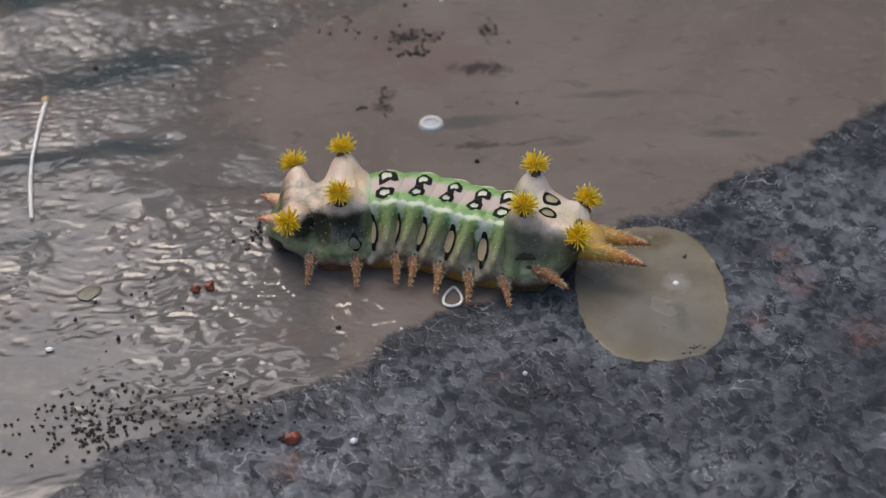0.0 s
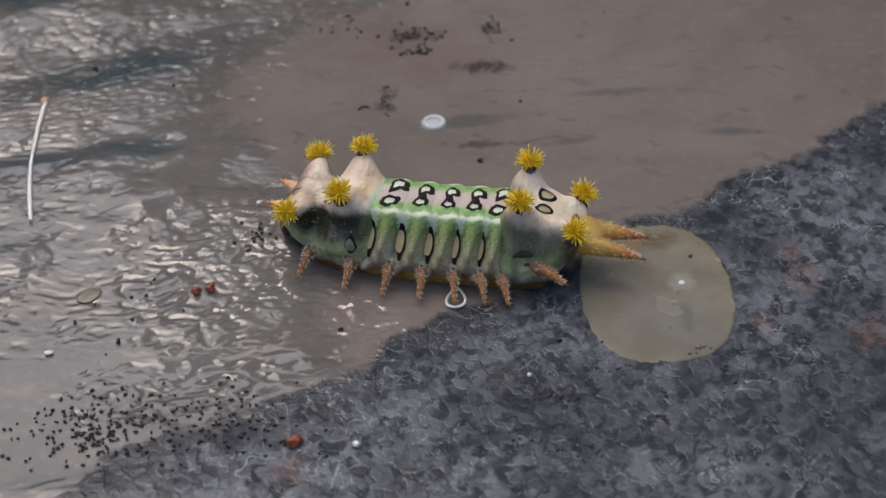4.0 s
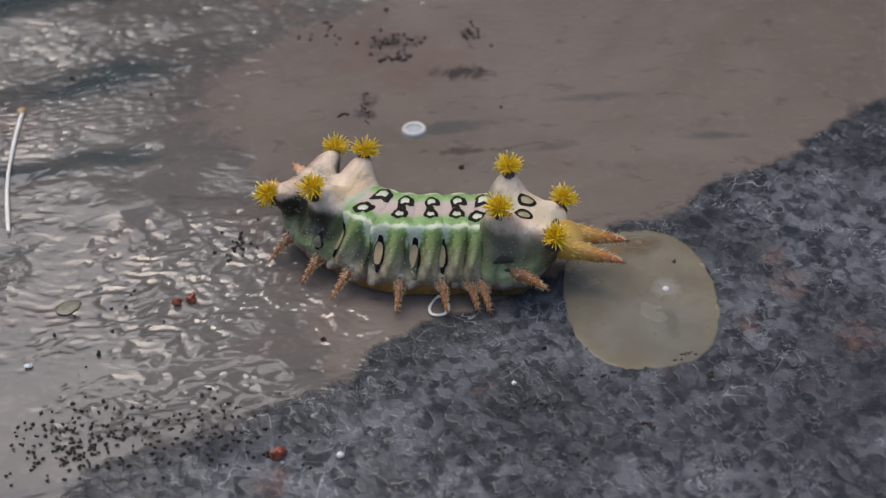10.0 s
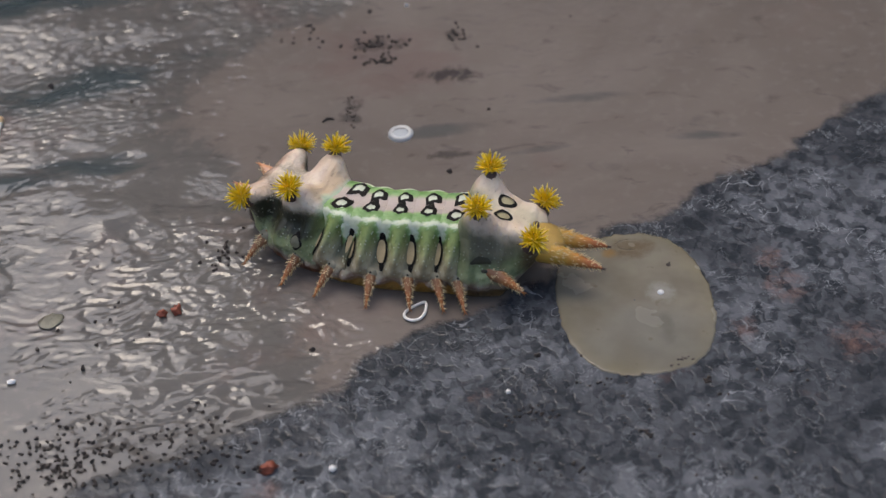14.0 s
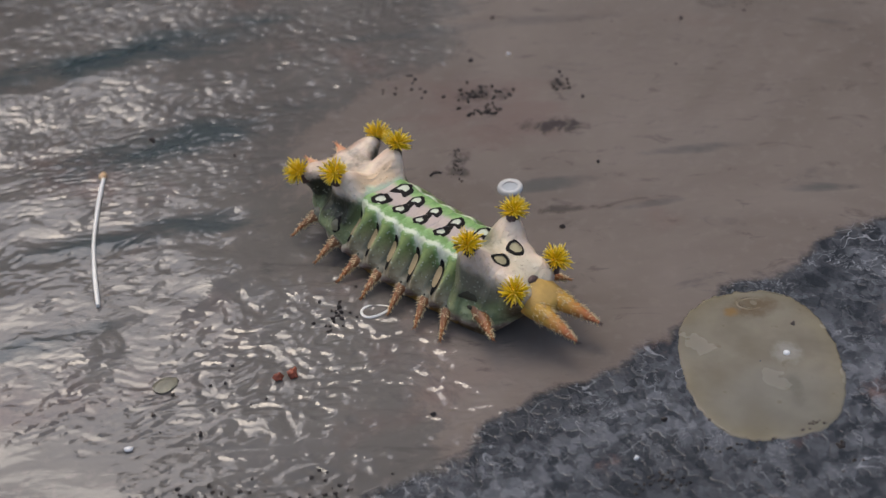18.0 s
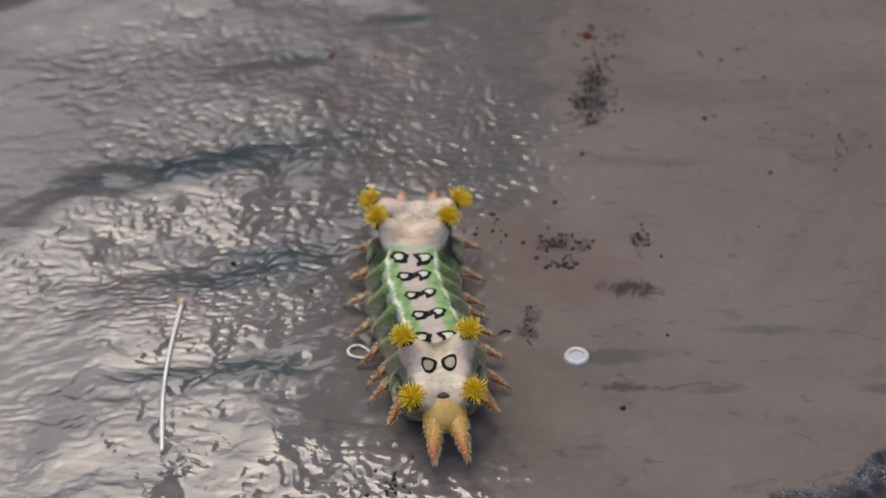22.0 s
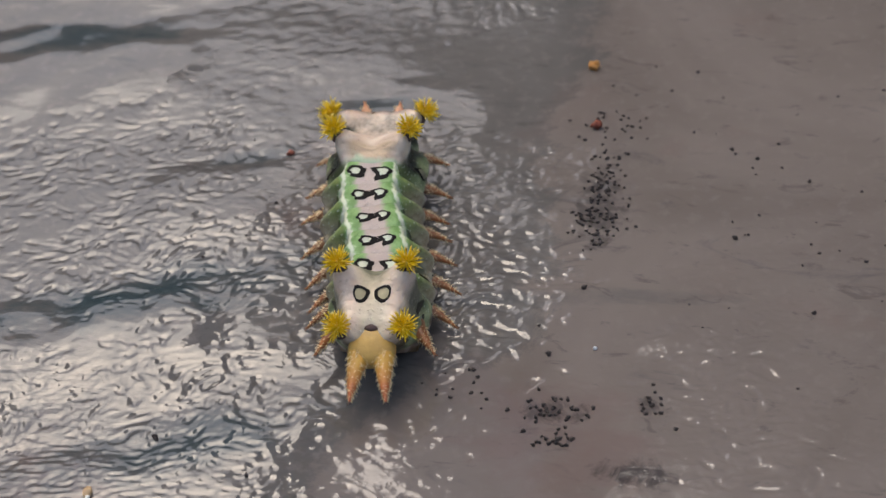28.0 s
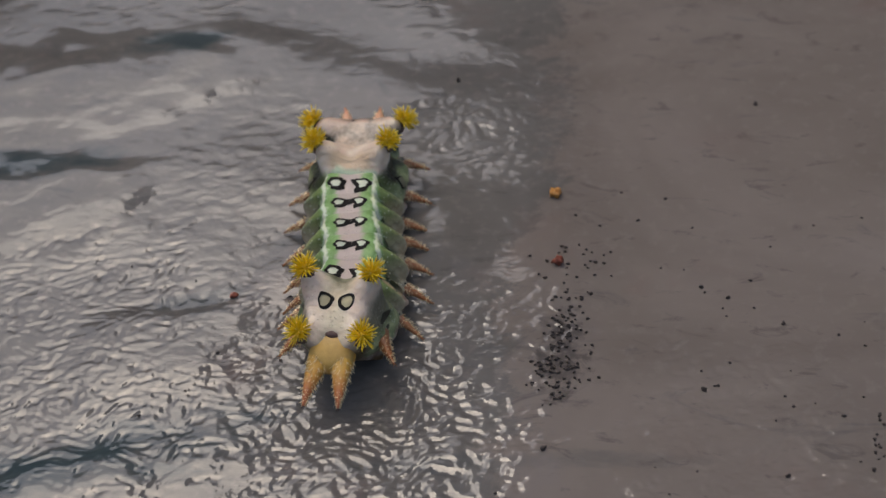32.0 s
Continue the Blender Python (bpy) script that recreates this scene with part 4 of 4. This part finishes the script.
def thread():
    s = Shape()
    pts, rad = [], []
    for i in range(25):
        t = i / 24
        pts.append((-38.62 + (-40.74 + 38.62) * t - 0.55 * math.sin(math.pi * t), 14.2 + 15.8 * t, 0.14 + height((-38.62 - 2.12 * t, 14.2 + 15.8 * t))))
        rad.append(0.155 + 0.02 * math.sin(9 * t))
    s.tube(pts, rad, 8, 0)
    root = tagged(new("filament"), "long white filament with a tan tip, lying on the stone", "thread")
    part("strand", s, WHITE, root)
    s = Shape()
    s.ball((-40.8, 30.1, 0.2 + height((-40.8, 30.1))), (0.34, 0.42, 0.28), 10, 6, 0, 0.3)
    part("tip", s, TAN_TIP, root, "tan tip")


def ring_drop():
    s = Shape()
    rows = []
    for r, z in ((1.0, -0.1), (1.0, 0.1), (0.9, 0.26), (0.75, 0.28), (0.62, 0.18)):
        rows.append([(0.98 * r * math.cos(a), 0.98 * r * math.sin(a), z) for a in (2 * math.pi * k / 28 for k in range(28))])
    s.grid(rows, 0, True)
    root = tagged(new("droplet"), "small milky droplet with a white rim", "droplet")
    root.matrix_basis = pose(-8.85 * MM, 27.1 * MM, height((-8.85, 27.1)) * MM)
    part("rim", s, RIM, root)
    s = Shape()
    s.ball((0, 0, 0.05), (0.68, 0.68, 0.16), 20, 8)
    part("middle", s, MILK, root, "bluish milky middle")


def loop_thread():
    s = Shape()
    pts = []
    for k in range(31):
        a = 2 * math.pi * k / 30
        pts.append((0.62 * math.sin(a) * (1 - 0.45 * math.cos(a)), 1.05 * math.cos(a), 0.16 + 0.05 * math.sin(a)))
    s.tube(pts, [0.105] * 31, 8, 0)
    ob = new("looped_thread", s.mesh("looped_thread", [WHITE]))
    ob.matrix_basis = pose(-6.3 * MM, 5.1 * MM, 0)
    return tagged(ob, "small white looped thread beside the caterpillar", "thread")


gel_disc()
thread()
ring_drop()
LOOP = loop_thread()



def pellet_meshes():
    out = []
    for k in range(5):
        s = Shape()
        s.ball((0, 0, 0.09), (0.155, 0.105, 0.10), 7, 5, 0, 0.9, k + 1)
        out.append(s.mesh("pellet", [PELLET]))
    return out


PELLETS = pellet_meshes()
HEAP = Shape()


def pellets(group, centre, spread, count, seed, lean=0.0, size=(0.6, 1.1)):
    """A scatter of droppings round a middle, in millimetres."""
    rnd = random.Random(seed)
    for _ in range(count):
        u, v = rnd.gauss(0, 0.5) * spread[0], rnd.gauss(0, 0.5) * spread[1]
        c, s = math.cos(radians(lean)), math.sin(radians(lean))
        pellet((centre[0] + u * c - v * s, centre[1] + u * s + v * c), rnd, group, size)


def pellet(at, rnd, group, size=(0.6, 1.1)):
    k = rnd.uniform(*size)
    if group == "":
        HEAP.ball((at[0], at[1], height(at) + 0.05), (0.145 * k, 0.105 * k, 0.10 * k), 7, 4, 0, 0.9, rnd.random() * 9)
        return
    ob = new("frass_pellet", rnd.choice(PELLETS))
    ob.matrix_basis = pose(at[0] * MM, at[1] * MM, height(at) * MM - 0.00006, 0, 0, rnd.uniform(0, 360)) @ Matrix.Diagonal((k, k, k, 1))
    tagged(ob, "tiny dark brown caterpillar dropping on the stone", "dropping", group)


pellets("droppings on the pale glaze", (-29.3, -7.6), (6.0, 3.0), 140, 1, 8)
pellets("droppings on the pale glaze", (-22.4, -6.0), (4.2, 2.0), 40, 2, 15)
pellets("", (-29.5, -9.6), (6.0, 2.2), 70, 3)
pellets("", (-21.0, -8.5), (7.0, 3.0), 70, 4)
pellets("droppings near the looped thread", (-21.2, 12.2), (1.7, 2.6), 24, 5, -30)
pellets("droppings beside the droplet", (-11.1, 40.4), (2.2, 1.9), 42, 6, 0, (0.8, 1.25))
pellets("droppings beside the droplet", (-10.4, 37.6), (1.5, 0.9), 20, 7, 0, (0.8, 1.25))
pellets("droppings beside the droplet", (-4.6, 41.3), (1.1, 1.1), 14, 8, 0, (0.8, 1.25))
pellets("droppings beside the droplet", (-12.9, 30.4), (0.5, 2.2), 30, 9, 10, (0.45, 0.8))
pellets("", (-9.7, 63.0), (1.6, 4.8), 95, 10, -3)
pellets("", (-9.9, 59.2), (1.8, 2.4), 50, 11)
pellets("", (-9.9, 70.0), (2.6, 5.0), 40, 12, -4)
pellets("droppings at the edge", (12.2, 55.4), (0.7, 2.0), 16, 13)
pellets("", (0.4, -5.3), (2.2, 1.2), 26, 14, 0, (0.5, 0.8))
pellets("", (-1.2, -9.2), (3.0, 1.2), 14, 15, 0, (0.5, 0.9))
pellets("droppings on the blue stone", (7.6, -7.0), (0.6, 0.35), 9, 16)
pellets("droppings on the blue stone", (3.3, -9.5), (0.5, 1.2), 5, 17)
pellets("droppings by the gel pad", (11.9, -2.4), (0.5, 0.45), 7, 18)
pellets("", (5.5, -2.1), (3.4, 0.4), 12, 19, 8, (0.5, 0.8))
pellets("", (10.4, -0.6), (1.2, 0.5), 9, 20, 35, (0.5, 0.8))
pellets("droppings behind the crawler", (-18.2, 41.6), (2.4, 3.0), 14, 21)
pellets("", (2.0, 62.0), (16.0, 20.0), 40, 22, 0, (0.5, 1.0))
pellets("scattered droppings", (-28.0, 4.0), (10.0, 5.0), 12, 24, 0, (0.5, 1.1))
pellets("", (12.0, -6.0), (10.0, 8.0), 22, 25, 0, (0.5, 0.9))
pellets("", (-36.0, 60.0), (12.0, 12.0), 9, 26, 0, (0.6, 1.0))
one = random.Random(77)
for spot in ((10.41, 9.69), (-33.05, 2.74), (-29.6, 0.65), (-14.18, 1.88), (-1.97, 30.13), (-4.99, 21.91), (-30.7, 32.79), (-37.66, 35.48), (-2.79, 39.49), (0.42, 58.49),
             (6.18, 51.24), (-11.99, 45.6), (-10.14, 52.23), (-37.76, 35.68), (-0.19, 68.53), (1.77, 67.58), (3.28, 89.94), (-21.3, 92.19), (5.72, 65.2), (0.91, 0.53)):
    pellet(spot, one, "single droppings", (1.0, 1.6))


def crumb(name, at, radii, mat, label, seed, rough=1.1):
    ob = blob_thing(name, at, radii, mat, label, "crumb", rough, seed)
    ob.matrix_basis = pose(at[0] * MM, at[1] * MM, height(at) * MM, 0, 0, seed * 37)


crumb("crumb", (-24.9, 5.9), (0.30, 0.26, 0.22), RED, "rust red crumb lying on grey glaze", 1)
crumb("crumb", (-23.9, 6.3), (0.46, 0.26, 0.24), RED, "rust red crumb lying on grey glaze", 2)
crumb("crumb", (-16.2, -9.7), (0.36, 0.55, 0.34), RED, "deep red crumb on blue-grey stone", 3)
crumb("crumb", (-10.9, 70.5), (0.36, 0.40, 0.28), RED, "dark red crumb among the droppings", 5)
crumb("crumb", (-34.7, 65.7), (0.30, 0.18, 0.15), RED, "small red crumb on wet-looking glaze", 6)
crumb("crumb", (-11.76, 78.2), (0.42, 0.42, 0.34), ORANGE, "bright orange crumb on brown stone", 7)
crumb("speck", (-12.22, -9.75), (0.25, 0.25, 0.2), CHALK, "white speck on blue-grey stone", 8, 0.2)
crumb("speck", (-1.1, -2.93), (0.16, 0.16, 0.15), CHALK, "white speck on blue-grey stone", 9, 0.2)
crumb("speck", (-34.2, -0.6), (0.30, 0.2, 0.12), CHALK, "white speck on grey glaze", 10, 0.4)
crumb("flake", (-32.64, 5.7), (0.95, 0.75, 0.05), FLAKE, "flat olive flake on grey glaze", 11, 0.3)
crumb("speck", (-8.8, 46.3), (0.15, 0.15, 0.12), CHALK, "white speck on brown stone", 12, 0.2)


def hair(at, le, turn, bend=0.3):
    s = Shape()
    pts = [(le * (t / 8 - 0.5), bend * math.sin(math.pi * t / 8), 0.06) for t in range(9)]
    s.tube(pts, [0.09] * 9, 6)
    ob = new("fibre", s.mesh("fibre", [PELLET]))
    ob.matrix_basis = pose(at[0] * MM, at[1] * MM, height(at) * MM, 0, 0, turn)
    tagged(ob, "short dark curled fibre on brown stone", "fibre")


hair((-14.6, 29.3), 0.9, 20)
tagged(new("scattered_frass", HEAP.mesh("scattered_frass", [PELLET])), "tiny dark droppings strewn over the stone", "droppings", kind="stuff")

# ---------------------------------------------------------------- motion
REAR_ROWS = [
    (0, 0.66, 8.45, -0.02, 170.1, 0.7),
    (0.5, 0.59, 8.51, -0.02, 169.8, 0.6),
    (1, 0.42, 8.50, -0.01, 169.8, 0.3),
    (1.5, 0.41, 8.59, -0.02, 169.8, 0.1),
    (2, 0.39, 8.55, -0.01, 170.2, 0.1),
    (2.5, 0.39, 8.75, -0.01, 170.5, -0.1),
    (3, 0.38, 8.75, -0.00, 171.4, -0.2),
    (3.5, 0.26, 8.80, 0.02, 171.8, -0.4),
    (5.5, 0.21, 8.62, 0.00, 169.0, -0.1),
    (6, 0.25, 8.62, -0.02, 168.9, -0.0),
    (6.5, 0.29, 8.59, -0.02, 169.4, 0.1),
    (7, 0.30, 8.62, -0.02, 169.4, 0.0),
    (7.5, 0.29, 8.63, -0.02, 169.6, 0.0),
    (8, 0.24, 8.60, -0.02, 169.1, 0.0),
    (8.5, 0.22, 8.57, -0.01, 169.6, -0.2),
    (9, 0.26, 8.84, 0.03, 169.9, -0.5),
    (9.5, 0.11, 9.02, 0.04, 170.9, -0.7),
    (10, 0.07, 8.93, 0.04, 171.5, -1.0),
    (10.5, 0.16, 8.89, 0.05, 170.1, -0.8),
    (11, -0.10, 8.81, 0.05, 169.5, -0.6),
    (11.5, -0.32, 8.77, 0.06, 169.1, -0.7),
    (12, -0.54, 8.95, 0.06, 168.9, -0.6),
    (12.5, -0.48, 8.76, 0.06, 167.2, -0.6),
    (13, -0.21, 9.06, 0.03, 165.2, 0.4),
    (13.5, -0.49, 9.35, -0.03, 167.5, 0.8),
    (15.5, -2.62, 9.73, 0.01, 168.3, -0.3),
    (16, -3.88, 10.30, 0.03, 159.3, 0.7),
    (16.5, -5.11, 8.59, -0.09, 147.5, 1.5),
    (17, -6.40, 8.78, -0.12, 149.8, 0.1),
    (17.5, -7.67, 10.41, -0.07, 146.3, -0.0),
    (18, -8.87, 11.52, -0.01, 139.1, 0.9),
    (18.5, -10.15, 10.56, -0.10, 127.8, 1.0),
    (19, -11.22, 11.64, -0.11, 127.9, -0.4),
    (19.5, -12.61, 13.59, -0.01, 127.1, -0.9),
    (20, -13.89, 14.18, 0.02, 119.4, 1.0),
    (20.5, -14.97, 14.64, -0.04, 118.6, 0.2),
    (21, -16.26, 16.85, 0.03, 117.5, -0.7),
    (21.5, -16.66, 18.90, 0.05, 109.3, -0.0),
    (22, -18.41, 19.69, -0.02, 103.4, 0.7),
    (22.5, -18.98, 21.72, -0.05, 104.1, -0.2),
    (23, -19.34, 24.44, 0.00, 99.2, -0.2),
    (23.5, -19.72, 26.32, -0.03, 94.2, 0.4),
    (24, -21.04, 27.44, -0.09, 98.9, -0.0),
    (24.5, -21.64, 30.98, -0.02, 97.1, -0.3),
    (25, -22.06, 32.71, 0.00, 91.1, 0.3),
    (25.5, -22.21, 34.12, -0.03, 95.7, 0.4),
    (27.5, -23.11, 42.07, 0.02, 93.3, 0.3),
    (28, -23.81, 44.71, 0.08, 95.0, 0.0),
    (28.5, -23.77, 46.94, 0.07, 91.9, 0.2),
    (29, -23.79, 47.89, -0.03, 94.1, 0.6),
    (29.5, -23.90, 50.10, -0.01, 93.0, 0.1),
    (30, -24.65, 53.06, 0.04, 90.2, -0.1),
    (30.5, -24.91, 54.58, 0.05, 89.7, 0.5),
    (31, -24.82, 55.93, 0.00, 92.5, 0.3),
    (31.5, -25.49, 59.02, 0.05, 89.7, 0.0),
    (32, -25.14, 59.81, 0.10, 88.0, 0.3),
]
FRONT_ROWS = [
    (0, -15.02, 11.06, 0.04, 182.6, -2.7),
    (0.5, -14.72, 10.86, 0.04, 183.8, -4.7),
    (1, -14.60, 10.58, 0.03, 185.8, -5.3),
    (1.5, -14.34, 10.95, -0.04, 190.3, -3.9),
    (2, -14.54, 10.86, -0.05, 188.9, -2.8),
    (2.5, -14.50, 11.21, -0.03, 176.5, -2.3),
    (3, -14.30, 11.34, 0.01, 168.6, -2.0),
    (3.5, -14.43, 11.32, 0.03, 166.6, -1.2),
    (5.5, -14.82, 11.77, -0.02, 164.7, -1.0),
    (6, -14.74, 11.84, -0.03, 166.4, -2.2),
    (6.5, -14.87, 11.73, -0.03, 167.6, -2.0),
    (7, -14.76, 11.84, -0.05, 169.0, -2.7),
    (7.5, -14.83, 11.76, -0.05, 170.5, -2.4),
    (8, -14.62, 11.77, -0.05, 173.7, -3.0),
    (8.5, -14.43, 11.75, -0.06, 171.9, -2.2),
    (9, -13.46, 12.83, -0.01, 151.9, -1.4),
    (9.5, -13.77, 12.42, 0.03, 147.8, -3.9),
    (10, -13.92, 12.70, 0.07, 141.9, -1.6),
    (10.5, -13.84, 13.03, 0.06, 139.8, -2.6),
    (11, -13.52, 13.90, 0.06, 135.7, -1.6),
    (11.5, -14.01, 13.68, 0.06, 139.3, -1.4),
    (12, -14.36, 13.68, -0.02, 144.2, -1.8),
    (12.5, -14.50, 13.52, -0.05, 149.9, -1.7),
    (13, -13.53, 14.40, -0.04, 153.6, -1.5),
    (13.5, -14.52, 13.38, -0.07, 149.9, -0.5),
    (15.5, -16.71, 17.16, -0.00, 145.1, 1.0),
    (16, -16.34, 18.14, -0.02, 135.6, 1.0),
    (16.5, -16.88, 18.72, -0.04, 125.5, 0.2),
    (17, -18.03, 19.92, -0.05, 114.1, 0.6),
    (17.5, -19.00, 22.13, -0.02, 116.6, -1.0),
    (18, -19.82, 22.97, 0.01, 128.2, 1.7),
    (18.5, -19.85, 23.84, -0.03, 125.2, 0.6),
    (19, -20.38, 25.53, 0.01, 105.2, -0.2),
    (19.5, -21.10, 27.91, 0.02, 104.7, 1.2),
    (20, -21.46, 28.83, -0.01, 99.8, 3.2),
    (20.5, -21.49, 29.87, -0.02, 98.0, 2.0),
    (21, -22.22, 32.93, -0.03, 99.9, -2.8),
    (21.5, -22.60, 35.13, -0.00, 97.8, 3.0),
    (22, -22.53, 36.08, -0.01, 95.0, 2.3),
    (22.5, -22.17, 37.93, -0.02, 88.6, -3.3),
    (23, -22.05, 41.10, 0.03, 88.4, 0.6),
    (23.5, -22.28, 42.32, -0.01, 94.9, 4.4),
    (24, -23.66, 43.98, -0.05, 98.7, 1.2),
    (24.5, -24.61, 48.20, 0.02, 95.8, 0.8),
    (25, -23.97, 49.96, 0.04, 89.4, 2.6),
    (25.5, -24.38, 51.47, 0.03, 86.4, 4.0),
    (27.5, -25.63, 59.45, -0.02, 91.8, 3.2),
    (28, -26.76, 62.10, 0.06, 94.3, 1.1),
    (28.5, -26.28, 63.75, 0.04, 95.8, 2.5),
    (29, -26.73, 64.76, 0.03, 99.7, 5.0),
    (29.5, -26.11, 66.97, -0.01, 93.2, -0.6),
    (30, -25.82, 70.27, 0.05, 88.0, 4.9),
    (30.5, -26.49, 72.06, 0.03, 89.8, 5.2),
    (31, -26.61, 73.48, 0.01, 91.9, 3.2),
    (31.5, -27.23, 76.79, 0.05, 91.8, 1.0),
    (32, -26.94, 77.63, 0.04, 93.6, 5.1),
]


def body_pose(r):
    return pose(r[1] * MM, r[2] * MM, r[3] * MM, 0, -r[5], r[4])


def motions():
    walk(CATERPILLAR, [(r[0], body_pose(r)) for r in REAR_ROWS])
    keys = {k: [] for k in PIECES}
    for r, f in zip(REAR_ROWS, FRONT_ROWS):
        m = body_pose(r).inverted() @ body_pose(f)
        keys["front"].append((r[0], m))
        # the rings follow a smooth line from the hinder body to the shoulders
        p0, p1 = Vector((3.4 * MM, 0, 0)), m @ Vector((-4.0 * MM, 0, 0))
        h = m.to_3x3() @ Vector((1, 0, 0))
        span = (p1 - p0).length
        t0, t1 = Vector((1, 0, 0)) * span, h * span
        def line(u):
            return p0 * (2 * u ** 3 - 3 * u * u + 1) + t0 * (u ** 3 - 2 * u * u + u) + p1 * (3 * u * u - 2 * u ** 3) + t1 * (u ** 3 - u * u)

        steps = [line(k / 40) for k in range(41)]
        arc = [0.0]
        for a, b in zip(steps, steps[1:]):
            arc.append(arc[-1] + (b - a).length)
        for i in range(5):
            u = float(np.interp(arc[-1] * i / 4, arc, [k / 40 for k in range(41)]))
            p = line(u)
            d = p0 * (6 * u * u - 6 * u) + t0 * (3 * u * u - 4 * u + 1) + p1 * (6 * u - 6 * u * u) + t1 * (3 * u * u - 2 * u)
            keys[i].append((r[0], pose(p.x, p.y, p.z, 0, -math.degrees(math.atan2(d.z, d.xy.length)), math.degrees(math.atan2(d.y, d.x)))))
    for k, rows in keys.items():
        walk(PIECES[k], rows)
    # the looped thread lies still, then is dragged along
    rows = [(t, pose(x * MM, y * MM, 0, 0, 0, a)) for t, x, y, a in ((0, -6.3, 5.1, 0), (12.5, -6.3, 5.1, 0), (13.0, -6.4, 5.1, -6), (13.5, -6.9, 5.4, -20),
    )]
    for r in REAR_ROWS:
        if r[0] >= 15.5:
            rows.append((r[0], body_pose(r) @ pose(float(np.interp(r[0], (15.5, 16.0, 17.0, 18.5, 20.0, 21.0, 21.5, 23.0), (5.4, 5.8, 8.6, 7.6, 6.4, 7.9, 7.9, 7.4))) * MM, (5.5 - 3.4 * max(0.0, min(1.0, (r[0] - 25.0) / 2.5))) * MM, 0, 0, 0, 145)))
    walk(LOOP, rows)


motions()
